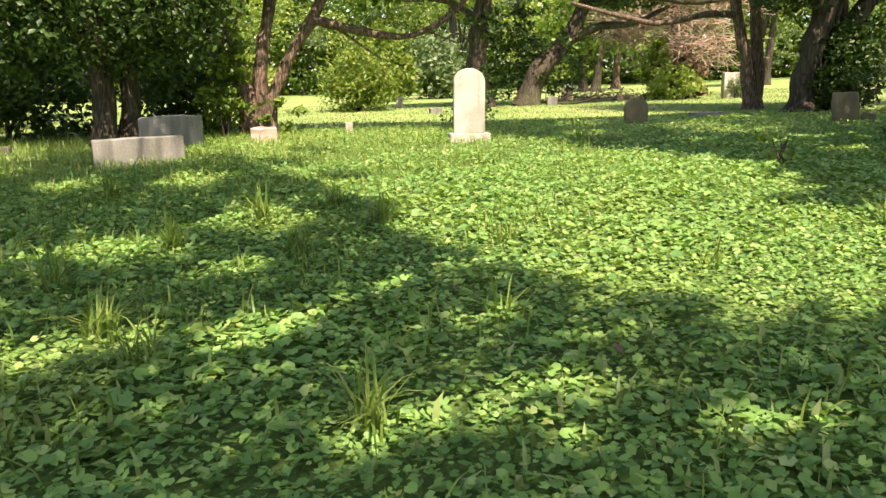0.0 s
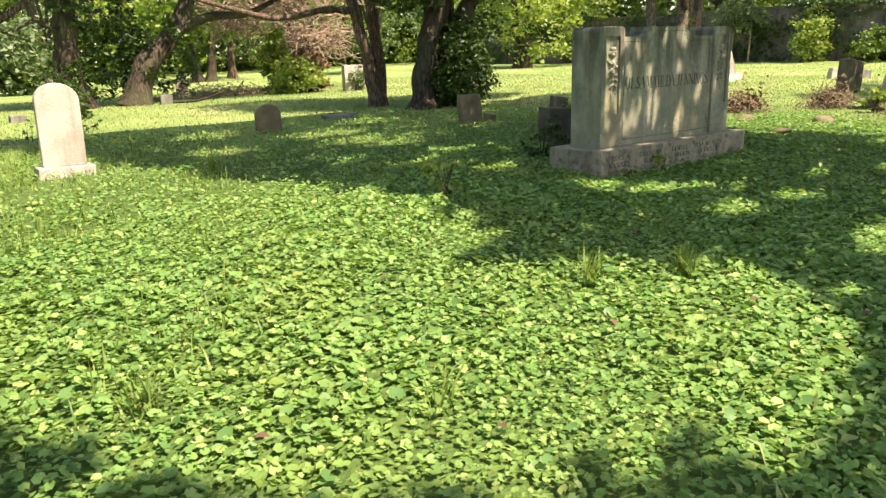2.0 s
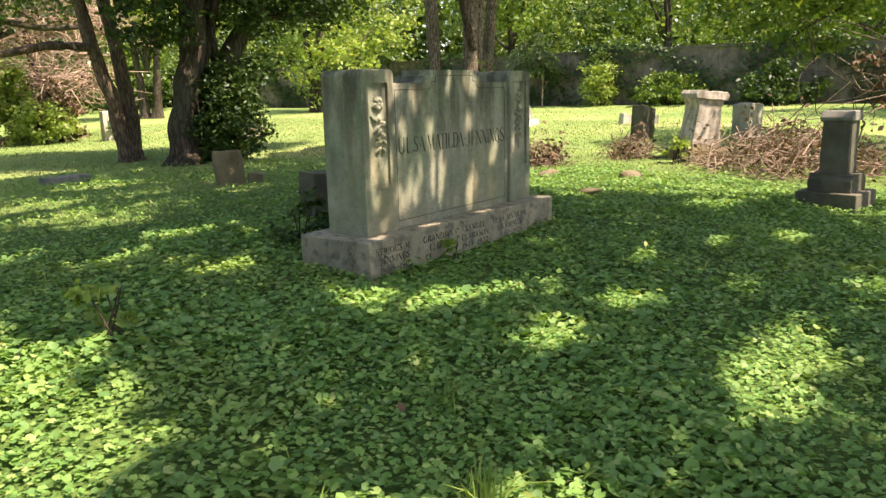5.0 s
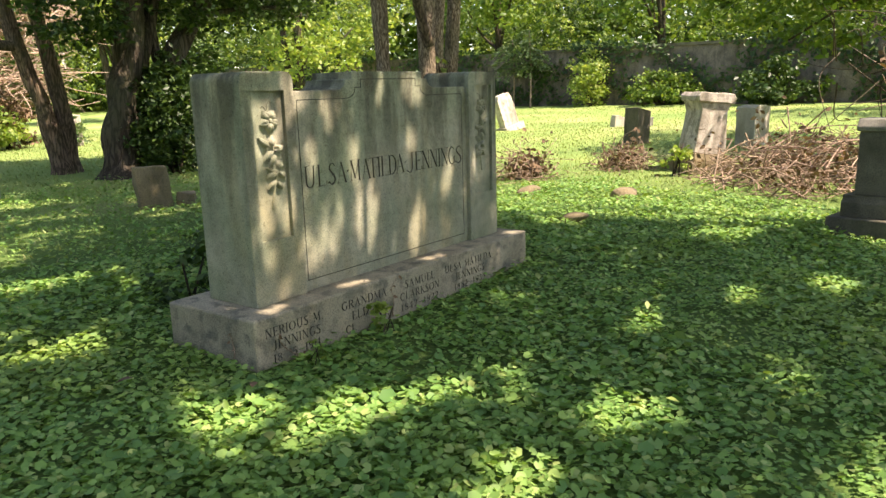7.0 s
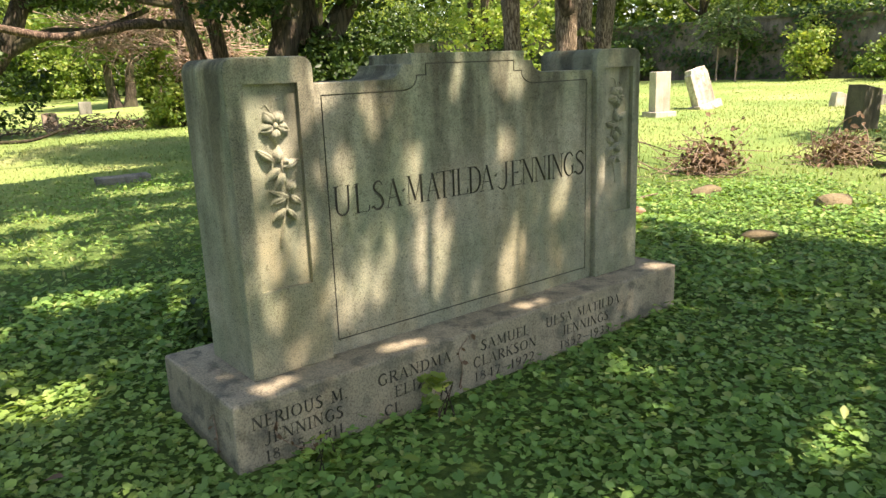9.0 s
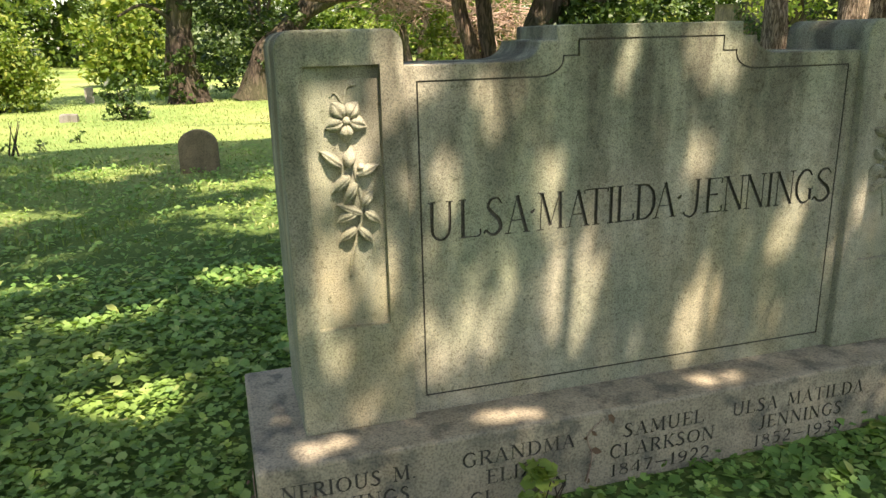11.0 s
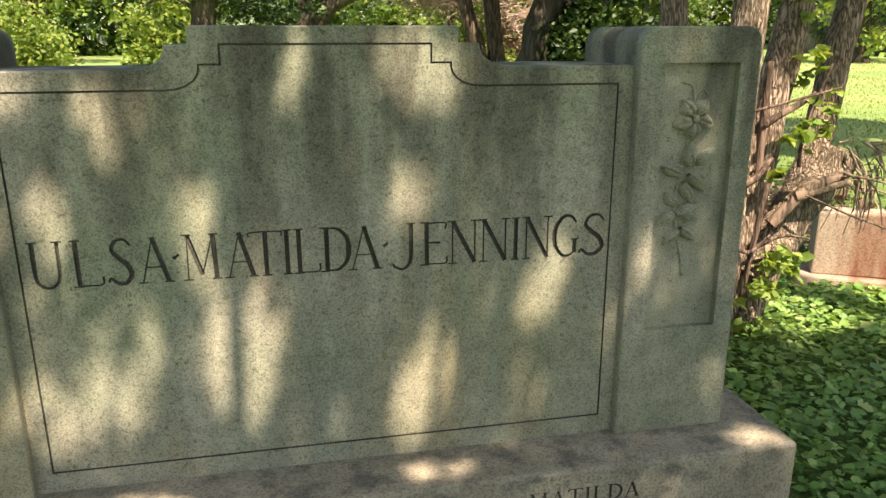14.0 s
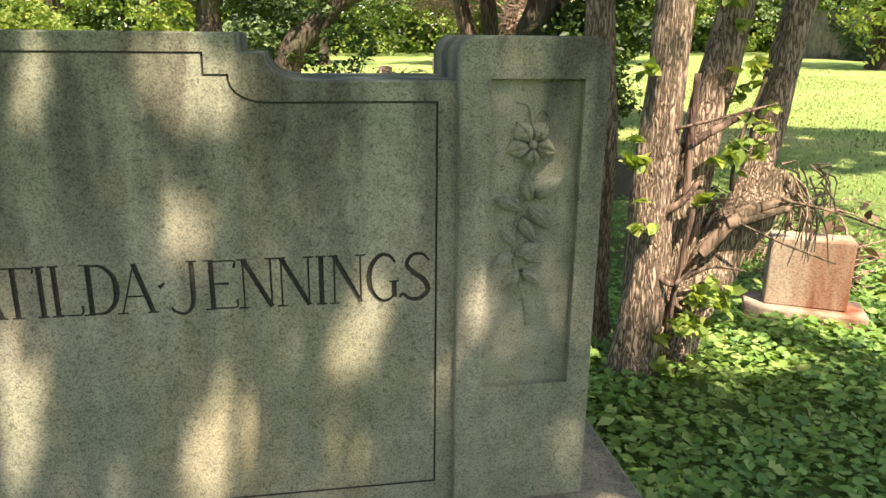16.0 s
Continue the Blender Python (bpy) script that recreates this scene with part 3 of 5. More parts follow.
GLYPHS["3"] = (0.55, [([(0.12, 0.85), (0.5, 0.98), (0.8, 0.78), (0.45, 0.54)], 0.4, 0.9, 0.3), ([(0.45, 0.54), (0.88, 0.32), (0.6, 0.03), (0.1, 0.1)], 0.3, 1.1, 0.4)], [])
GLYPHS["4"] = (0.60, [([(0.7, 0), (0.7, 1)], 1, 1, 1), ([(0.7, 1), (0.05, 0.3), (0.98, 0.3)], 0.3, 0.3, 0.3)], [])
GLYPHS["5"] = (0.55, [([(0.85, 0.97), (0.25, 0.97), (0.2, 0.58)], 0.6, 0.5, 0.3), ([(0.2, 0.58), (0.6, 0.62), (0.88, 0.35), (0.6, 0.03), (0.1, 0.08)], 0.3, 1.1, 0.4)], [])
GLYPHS["7"] = (0.55, [([(0.08, 0.97), (0.95, 0.97)], 0.6, 0.6, 0.4), ([(0.93, 0.97), (0.4, 0)], 0.6, 0.8, 1)], [])
GLYPHS["8"] = (0.58, [([(0.5, 0.98), (0.2, 0.85), (0.2, 0.68), (0.5, 0.54), (0.85, 0.36), (0.82, 0.12), (0.5, 0.02)], 0.3, 1.0, 0.3), ([(0.5, 0.98), (0.78, 0.84), (0.78, 0.68), (0.5, 0.54), (0.15, 0.36), (0.15, 0.14), (0.5, 0.02)], 0.3, 0.6, 0.3)], [])
GLYPHS["9"] = (0.58, [([(0.5, 0.98), (0.15, 0.82), (0.15, 0.58), (0.5, 0.42), (0.84, 0.58)], 0.3, 1.0, 0.3), ([(0.5, 0.98), (0.85, 0.8), (0.84, 0.45), (0.6, 0.12), (0.2, 0.02)], 0.3, 1.0, 0.4)], [])
GLYPHS["-"] = (0.80, [([(0.08, 0.45), (0.92, 0.45)], 0.5, 0.5, 0.5)], [])
GLYPHS["."] = (0.25, [([(0.2, 0.06), (0.8, 0.06)], 0.8, 0.8, 0.8)], [])
GLYPHS[" "] = (0.45, [], [])


def stroke(bm, pts, w0, w1, w2, y_face, depth):
    """A closed cutter along a stroke of changing weight, wider at the face than at its bed."""
    n = 2 if len(pts) == 2 else 4 * len(pts)
    c = curve_points([(x, 0, z) for x, z in pts], n) if n > 2 else np.array([(x, 0, z) for x, z in pts], float)
    loops = []
    for i in range(n):
        t = i / (n - 1)
        w = (w0 + (w1 - w0) * t * 2) if t < 0.5 else (w1 + (w2 - w1) * (t * 2 - 1))
        d = c[min(i + 1, n - 1)] - c[max(i - 1, 0)]
        d /= np.hypot(d[0], d[2]) + 1e-12
        side = np.array((-d[2], 0, d[0])) * w / 2
        top, bed = np.array((0, y_face - depth, 0)), np.array((0, y_face + depth, 0))
        loops.append([bm.verts.new(tuple(q)) for q in (c[i] + side * 1.35 + top, c[i] - side * 1.35 + top, c[i] - side * 0.55 + bed, c[i] + side * 0.55 + bed)])
    for a, b in zip(loops, loops[1:]):
        for k in range(4):
            bm.faces.new((a[k], a[(k + 1) % 4], b[(k + 1) % 4], b[k]))
    bm.faces.new(loops[0])
    bm.faces.new(loops[-1][::-1])


def letter(bm, char, x0, x1, z0, z1, y_face, depth, stem, serif):
    _, strokes, feet = GLYPHS[char]
    put = lambda p: (x0 + p[0] * (x1 - x0), z0 + p[1] * (z1 - z0))
    for pts, a, b, c in strokes:
        stroke(bm, [put(p) for p in pts], a * stem, b * stem, c * stem, y_face, depth)
    for p in feet:
        x, z = put(p)
        stroke(bm, [(x - serif, z), (x + serif, z)], stem * 0.32, stem * 0.32, stem * 0.32, y_face, depth * 0.8)


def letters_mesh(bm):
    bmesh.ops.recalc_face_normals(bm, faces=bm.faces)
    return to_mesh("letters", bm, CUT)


def lettering(bm, text, x0, x1, z0, z1, y_face, depth, stem):
    """A line of roman capitals spread from x0 to x1."""
    gap = 0.16
    total = sum(GLYPHS[c][0] + gap for c in text) - gap
    x = 0.0
    for c in text:
        w = GLYPHS[c][0]
        letter(bm, c, x0 + (x1 - x0) * x / total, x0 + (x1 - x0) * (x + w) / total, z0, z1, y_face, depth, stem, stem * 0.95)
        x += w + gap


def carve(me, cutters):
    """The mesh with the cutters' shapes cut out of it."""
    ob = new("carved", me)
    made = []
    for c in cutters:
        k = new("cutter", c)
        made.append(k)
        mod = ob.modifiers.new("cut", "BOOLEAN")
        mod.operation, mod.object, mod.solver = "DIFFERENCE", k, "EXACT"
        mod.material_mode, mod.use_self = "TRANSFER", c.name.startswith("letters")
    bpy.context.view_layer.update()
    out = bpy.data.meshes.new_from_object(ob.evaluated_get(bpy.context.evaluated_depsgraph_get()))
    for o in (ob, *made):
        bpy.data.objects.remove(o)
    return out


def settle(me, origin):
    me.transform(Matrix.Translation(-Vector(origin)))
    return me


def sweep(cx, cz, r, a0, a1, n=7):
    return [(cx + r * math.cos(radians(a0 + (a1 - a0) * i / n)), cz + r * math.sin(radians(a0 + (a1 - a0) * i / n))) for i in range(n + 1)]


XC = 8.115


def crest(half_wall, low, half_step, z_step, half_top, z_top, rx, rz, bottom):
    """Outline of the wall: low shoulders, a hollow curve, a small step and a level middle, counter-clockwise from below."""
    right = [(XC + half_wall, bottom), (XC + half_wall, low)]
    right += [(XC + half_step + rx - rx * math.sin(radians(a)), low + rz - rz * math.cos(radians(a))) for a in (0, 18, 36, 54, 72, 88)]
    right += [(XC + half_step, z_step), (XC + half_top, z_step), (XC + half_top, z_top)]
    left = [(2 * XC - x, z) for x, z in reversed(right)]
    return right + left


wall_outline = crest(0.90, 2.004, 0.415, 2.066, 0.355, 2.113, 0.09, 0.055, 0.80)
groove = crest(0.83, 1.952, 0.333, 2.016, 0.278, 2.066, 0.085, 0.055, 0.885)
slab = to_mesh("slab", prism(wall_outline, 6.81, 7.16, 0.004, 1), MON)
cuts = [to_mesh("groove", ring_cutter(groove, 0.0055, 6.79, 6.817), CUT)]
name_cut = bmesh.new()
for chars, edges in (("ULSA", (7.305, 7.398, 7.410, 7.490, 7.503, 7.573, 7.580, 7.667)),
                     ("MATILDA", (7.695, 7.795, 7.808, 7.893, 7.875, 7.962, 7.962, 7.992, 7.994, 8.068, 8.073, 8.155, 8.150, 8.242)),
                     ("JENNINGS", (8.272, 8.352, 8.359, 8.436, 8.440, 8.534, 8.534, 8.628, 8.630, 8.664, 8.667, 8.760, 8.762, 8.846, 8.850, 8.937))):
    for char, a, b in zip(chars, edges[::2], edges[1::2]):
        letter(name_cut, char, a, b, 1.438, 1.566, 6.81, 0.009, 0.0135, 0.013)
for dx in (7.680, 8.257):
    stroke(name_cut, [(dx - 0.008, 1.502), (dx + 0.006, 1.514)], 0.012, 0.012, 0.006, 6.81, 0.009)
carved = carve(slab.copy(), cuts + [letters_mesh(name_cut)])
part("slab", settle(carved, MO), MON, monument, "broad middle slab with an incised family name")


def pilaster(x0, x1, ix0, ix1):
    top = 2.112
    out = [(x0, 0.82), (x1, 0.82)] + sweep(x1 - 0.05, top - 0.05, 0.05, 0, 90, 5) + sweep(x0 + 0.05, top - 0.05, 0.05, 90, 180, 5)
    me = to_mesh("pilaster", prism(out, 6.775, 7.20, 0.009, 2), MON)
    bm = bmesh.new()
    bmesh.ops.create_cube(bm, size=1.0, matrix=Matrix.Translation(((ix0 + ix1) / 2, 6.775, (1.185 + 2.01) / 2)) @ Matrix.Diagonal((ix1 - ix0, 0.048, 2.01 - 1.185, 1)))
    me = carve(me, [to_mesh("recess", bm, MON)])
    return part("pilaster", settle(me, MO), MON, monument)


def bent_leaf(bm, x, z, length, width, angle, y, puff=0.008):
    """A carved leaf in low relief with a sunk midrib."""
    a = radians(angle)
    ux, uz = math.cos(a), math.sin(a)
    rows = []
    for i in range(8):
        t = i / 7
        w = width * math.sin(math.pi * min(1, 0.06 + 0.94 * t)) ** 0.8 * (1 - 0.25 * t) + 0.0006
        row = []
        for s, h in ((-1, 0.0), (-0.6, 0.8), (-0.12, 1.0), (0, 0.55), (0.12, 1.0), (0.6, 0.8), (1, 0.0)):
            px, pz = x + ux * length * t - uz * w * s * 0.5, z + uz * length * t + ux * w * s * 0.5
            row.append(bm.verts.new((px, y - puff * h * (0.35 + 0.65 * math.sin(math.pi * min(1, t + 0.15))) + (0.004 if abs(s) == 1 else 0), pz)))
        rows.append(row)
    for i in range(7):
        for k in range(6):
            bm.faces.new((rows[i][k], rows[i][k + 1], rows[i + 1][k + 1], rows[i + 1][k]))


def relief(x, name, flip):
    """A flower on a drooping stem with leaf sprays, carved in relief."""
    y = 6.798
    bm = bmesh.new()
    zf = 1.848
    k = 1.28
    for q in range(5):
        bent_leaf(bm, x + 0.012 * math.cos(radians(q * 72 + 54)), zf + 0.012 * math.sin(radians(q * 72 + 54)), 0.056, 0.060, q * 72 + 54, y - 0.005, 0.030)
    m = Matrix.Translation((x, y - 0.022, zf)) @ Matrix.Diagonal((1, 0.7, 1, 1))
    bmesh.ops.create_uvsphere(bm, u_segments=8, v_segments=6, radius=0.013, matrix=m)
    s = 1 if flip else -1
    for bx, bz, tx, tz, wd in ((0.002, -0.143, 0.010, -0.086, 0.046), (-0.019, -0.139, -0.078, -0.094, 0.042), (0.026, -0.168, 0.087, -0.143, 0.042), (0.002, -0.168, -0.051, -0.217, 0.038),
                               (0.022, -0.192, -0.015, -0.253, 0.044), (0.038, -0.262, 0.071, -0.225, 0.042), (0.034, -0.29, -0.035, -0.262, 0.036), (0.022, -0.282, -0.039, -0.310, 0.042),
                               (0.042, -0.286, 0.089, -0.323, 0.042), (0.022, -0.339, 0.063, -0.384, 0.038), (0.014, -0.335, -0.035, -0.372, 0.038), (0.030, -0.150, 0.052, -0.142, 0.03)):
        ang = math.degrees(math.atan2(tz - bz, -s * (tx - bx)))
        bent_leaf(bm, x - s * bx, zf + bz, math.hypot(tx - bx, tz - bz) * 1.12, wd, ang, y - 0.005, 0.030)
    me = bpy.data.meshes.new(name)
    bm.to_mesh(me)
    bm.free()
    stems = [tube("stem", [(x, y, zf - 0.04), (x - 0.020 * s, y, zf - 0.15), (x - 0.038 * s, y, zf - 0.265), (x - 0.018 * s, y, zf - 0.36), (x + 0.005 * s, y, zf - 0.445), (x + 0.010 * s, y - 0.002, zf - 0.494)], 0.0075, 0.0055, MON, 6, 26, 0.05),
             tube("sprig", [(x + 0.002 * s, y, zf + 0.05), (x - 0.010 * s, y, zf + 0.095), (x - 0.041 * s, y, zf + 0.104)], 0.005, 0.0035, MON, 6, 8, 0.05),
             tube("sprig", [(x + 0.005 * s, y, zf + 0.05), (x + 0.027 * s, y, zf + 0.082), (x + 0.043 * s, y, zf + 0.069)], 0.0045, 0.003, MON, 6, 8, 0.05)]
    bm = bmesh.new()
    bm.from_mesh(me)
    for s_me in stems:
        bm.from_mesh(s_me)
    bm.to_mesh(me)
    bm.free()
    me.materials.append(MON)
    me.shade_smooth()
    return settle(me, MO)


for x0, x1, ix0, ix1, flip in ((6.858, 7.238, 6.930, 7.163, False), (8.995, 9.378, 9.072, 9.312, True)):
    pil = pilaster(x0, x1, ix0, ix1)
    part("flower_relief", relief(ix0 + (ix1 - ix0) * (0.47 if flip else 0.53), "flower_relief", flip), MON, pil, "carved flower with leaf sprays on a stem")

base_me = to_mesh("base", prism([(6.685, 0.36), (9.553, 0.36), (9.553, 0.822), (6.685, 0.822)], 6.605, 7.36, 0.012, 2), MON_BASE)
base_cut = bmesh.new()
for text, x0, x1, z0, z1 in (("NERIOUS M.", 6.755, 7.185, 0.705, 0.757), ("JENNINGS", 6.80, 7.16, 0.628, 0.680), ("18  5-1911", 6.80, 7.155, 0.555, 0.602),
                             ("GRANDMA", 7.345, 7.755, 0.705, 0.757), ("ELIZA", 7.43, 7.66, 0.628, 0.680), ("CL      N", 7.37, 7.73, 0.555, 0.602),
                             ("SAMUEL", 7.945, 8.275, 0.705, 0.757), ("CLARKSON", 7.895, 8.325, 0.628, 0.680), ("1847-1922", 7.90, 8.31, 0.555, 0.602),
                             ("ULSA MATILDA", 8.40, 9.005, 0.705, 0.757), ("JENNINGS", 8.52, 8.91, 0.628, 0.680), ("1852-1935", 8.51, 8.92, 0.555, 0.602)):
    lettering(base_cut, text, x0, x1, z0, z1, 6.605, 0.006, 0.0085)
part("base", settle(carve(base_me, [letters_mesh(base_cut)]), MO), MON_BASE, monument, "long low lichened plinth with incised names and dates")


# ---- headstones ----
def stone_bm(outline, depth, bevel=0.012):
    return prism(outline, -depth / 2, depth / 2, bevel, 2)


def roughen(bm, amount, scale, seed):
    bmesh.ops.triangulate(bm, faces=[f for f in bm.faces if len(f.verts) > 4])
    bmesh.ops.subdivide_edges(bm, edges=list(bm.edges), cuts=2, use_grid_fill=True)
    for v in bm.verts:
        p = v.co * scale + Vector((seed, seed * 0.7, seed * 1.3))
        v.co += Vector((noise.noise(p), noise.noise(p + Vector((9, 0, 0))), noise.noise(p + Vector((0, 9, 0))))) * amount
    return bm


def shape(kind, w, h):
    a = w / 2
    if kind == "round":
        return [(-a, 0), (a, 0), (a, h - a * 0.85)] + [(a * math.cos(radians(t)), h - a * 0.85 + a * 0.85 * math.sin(radians(t))) for t in range(12, 180, 12)] + [(-a, h - a * 0.85)]
    if kind == "slant":
        return [(-a, 0), (a, 0), (a, h * 0.93), (-a, h)]
    if kind == "shoulder":
        return [(-a, 0), (a, 0), (a, h * 0.86), (a * 0.86, h * 0.9), (a * 0.8, h), (-a * 0.8, h), (-a * 0.86, h * 0.9), (-a, h * 0.86)]
    if kind == "curved":
        return [(-a, 0), (a, 0), (a, h * 0.95)] + [(a * 0.9 * (1 - i / 4), h * (0.965 + 0.035 * math.sin(math.pi * i / 8))) for i in range(9)] + [(-a, h * 0.95)]
    return [(-a, 0), (a, 0), (a, h), (-a, h)]


def headstone(x, y, w, d, h, mat, label, kind="flat", yaw=0.0, tilt=0.0, lean=0.0, foot=None, foot_mat=None, rough=0.0, name="headstone", group="old headstones"):
    sink = 0.06
    if foot:
        root = thing(name, x, y, label, "gravestone", group, yaw=yaw, sink=sink, tilt=tilt, lean=lean)
        fw, fd, fh = foot
        b = stone_bm(shape("flat", fw, fh + sink), fd, 0.015)
        part("base", roughen(b, 0.006, 7, x), foot_mat or mat, root)
        bm = stone_bm(shape(kind, w, h), d)
        bmesh.ops.translate(bm, vec=(0, 0, fh + sink - 0.002), verts=bm.verts)
        part("tablet", roughen(bm, rough, 6, y) if rough else bm, mat, root)
        return root
    bm = stone_bm(shape(kind, w, h + sink), d, 0.015)
    ob = part(name, roughen(bm, max(rough, 0.004), 6, x + y), mat)
    ob.matrix_world = pose(x, y, float(lie(x, y)) - sink, tilt, lean, yaw)
    return tagged(ob, label, "gravestone", group)


headstone(2.46, 11.3, 0.48, 0.13, 0.97, WHITE_STONE, "tall white marble tablet with a rounded top on a low base", "round", yaw=-3, lean=1, foot=(0.62, 0.30, 0.13), foot_mat=WHITE_STONE)
headstone(-2.08, 9.85, 1.06, 0.22, 0.34, GREY_STONE, "long low pinkish-grey granite slab in the grass", "flat", yaw=16, rough=0.006)
headstone(-2.05, 12.1, 0.92, 0.20, 0.52, GREY_STONE, "wide grey stone block stained below a dark tree", "curved", yaw=4, rough=0.01)
headstone(-0.69, 12.6, 0.42, 0.20, 0.24, PINK_STONE, "stubby pale stone under a vine-wrapped tree", "flat", yaw=5, rough=0.03)
headstone(0.80, 14.4, 0.14, 0.10, 0.20, WHITE_STONE, "tiny white footstone in sunlit lawn", "flat", rough=0.008)
headstone(3.41, 27.5, 0.22, 0.14, 0.42, WHITE_STONE, "small pale post stone on the bright lawn", "flat")
headstone(-4.4, 11.9, 0.22, 0.12, 0.14, DARK_STONE, "small dark footstone in the grass")
headstone(11.1, 31.0, 0.44, 0.16, 0.50, PINK_STONE, "pale pink granite headstone on the far lawn", "curved")
headstone(14.4, 40.0, 0.52, 0.16, 0.55, GREY_STONE, "light grey headstone beyond the fallen branches", "curved")
headstone(8.54, 25.4, 0.36, 0.14, 0.30, GREY_STONE, "low grey headstone in tree shade", "curved")
headstone(6.45, 14.0, 0.46, 0.12, 0.52, BROWN_STONE, "small brown sandstone marker with a rounded top", "round", yaw=-8)
headstone(15.6, 25.6, 0.78, 0.35, 0.92, WEATHERED, "pale upright stone grown over with vine", "flat", yaw=-12, rough=0.012)
headstone(9.85, 12.35, 0.42, 0.20, 0.56, BROWN_STONE, "rough brown sandstone stub leaning beside a tree", "slant", yaw=-20, lean=-5, rough=0.03)
headstone(10.25, 12.25, 0.24, 0.16, 0.16, BROWN_STONE, "broken lump of brown sandstone", "slant", yaw=-35, rough=0.03, name="broken_stone")
headstone(11.55, 11.7, 0.34, 0.16, 0.42, DARK_STONE, "short dark stone behind the monument", "slant", yaw=-20, lean=5, rough=0.015)
headstone(17.9, 21.6, 0.5, 0.25, 0.36, PINK_STONE, "low pink granite stone in sunlit lawn", "flat")
headstone(8.85, 15.5, 0.75, 0.32, 0.10, GREY_STONE, "flat fallen grey slab in tree shade", "flat", yaw=-8, rough=0.015, name="fallen_slab")
headstone(19.95, 9.80, 0.50, 0.34, 0.78, DARK_STONE, "dark granite block headstone with a slanted top", "slant", yaw=-12, lean=4, rough=0.008)
headstone(20.2, 7.45, 0.62, 0.40, 0.80, WHITE_STONE, "pale grey headstone behind dry brush", "curved", yaw=-14, rough=0.012)
headstone(20.9, 14.7, 0.44, 0.24, 0.92, WHITE_STONE, "square white stone block leaning slightly on the rise", "flat", yaw=-14, foot=(0.62, 0.5, 0.12))
headstone(23.2, 14.9, 0.56, 0.26, 0.92, WEATHERED, "white headstone tilted far over on the lawn", "shoulder", yaw=-16, lean=-15, tilt=-8, foot=(0.72, 0.5, 0.14))
headstone(24.6, 12.2, 0.42, 0.22, 0.32, WHITE_STONE, "broken white stone stub in the lawn", "slant", yaw=-25, lean=8, rough=0.02, name="broken_stone")
headstone(25.0, 11.6, 0.5, 0.3, 0.26, GREY_STONE, "low weathered grey stone in the lawn", "curved", yaw=-25, rough=0.02, name="broken_stone")
headstone(11.36, 8.56, 0.43, 0.17, 0.40, RED_STONE, "small headstone with a rusty red stain on a stepped base", "flat", yaw=-28, foot=(0.64, 0.30, 0.09), foot_mat=RED_STONE)

# tall weathered pedestal stone with a moulded cap
ped = thing("pedestal_stone", 16.2, 7.25, "tall white marble pedestal stone, stained dark, with a moulded cap", "gravestone", "old headstones", yaw=-40, sink=0.05, lean=5)
bm = bmesh.new()
for z0, z1, w0, w1 in ((0.0, 0.20, 0.84, 0.84), (0.20, 0.32, 0.70, 0.64)):
    bmesh.ops.create_cone(bm, cap_ends=True, segments=4, radius1=w0 * 0.7071, radius2=w1 * 0.7071, depth=z1 - z0, matrix=Matrix.Translation((0, 0, (z0 + z1) / 2)) @ Matrix.Rotation(radians(45), 4, "Z"))
bmesh.ops.bevel(bm, geom=list(bm.edges), offset=0.012, segments=2, affect="EDGES")
part("base", bm, BROWN_STONE, ped)
bm = stone_bm([(-0.28, 0.315), (0.28, 0.315), (0.23, 0.98), (0.28, 1.12), (-0.28, 1.12), (-0.23, 0.98)], 0.46, 0.015)
part("shaft", roughen(bm, 0.01, 5, 3), WEATHERED, ped)
bm = stone_bm([(-0.31, 1.112), (0.31, 1.112), (0.33, 1.2), (0.28, 1.26), (-0.28, 1.26), (-0.33, 1.2)], 0.54, 0.012)
part("cap", roughen(bm, 0.012, 7, 8), WEATHERED, ped)

# dark pedestal monument near the brush pile
obe = thing("pedestal_monument", 12.75, 4.42, "dark granite pedestal monument on a stepped base", "gravestone", "old headstones", yaw=-10, sink=0.06)
bm = stone_bm(shape("flat", 0.70, 0.26), 0.70, 0.015)
part("lower_base", bm, DARK_STONE, obe)
bm = stone_bm([(-0.25, 0.258), (0.25, 0.258), (0.25, 0.40), (0.20, 0.44), (0.20, 0.47), (-0.20, 0.47), (-0.20, 0.44), (-0.25, 0.40)], 0.50, 0.01)
part("upper_base", bm, DARK_STONE, obe)
bm = stone_bm([(-0.165, 0.468), (0.165, 0.468), (0.15, 1.10), (-0.15, 1.10)], 0.32, 0.012)
part("die", bm, DARK_STONE, obe)
bm = stone_bm([(-0.17, 1.098), (0.17, 1.098), (0.185, 1.14), (0.13, 1.22), (-0.13, 1.22), (-0.185, 1.14)], 0.37, 0.012)
part("cap", bm, GREY_STONE, obe)

for rx, ry, rs in ((13.0, 8.55, 0.34), (13.1, 7.25, 0.36), (11.4, 7.05, 0.24)):
    bm = bmesh.new()
    bmesh.ops.create_icosphere(bm, subdivisions=3, radius=rs / 2)
    for v in bm.verts:
        v.co = Vector((v.co.x * 1.1, v.co.y * 0.8, v.co.z * 0.5)) * (1 + 0.5 * noise.noise(v.co * 5 + Vector((rx, ry, 0))))
    rock = part("fieldstone", bm, BROWN_STONE)
    rock.matrix_world = pose(rx, ry, float(lie(rx, ry)) + 0.045, 8, 12, rx * 40)
    tagged(rock, "half-buried brownish fieldstone among ivy", "stone", "fieldstones")


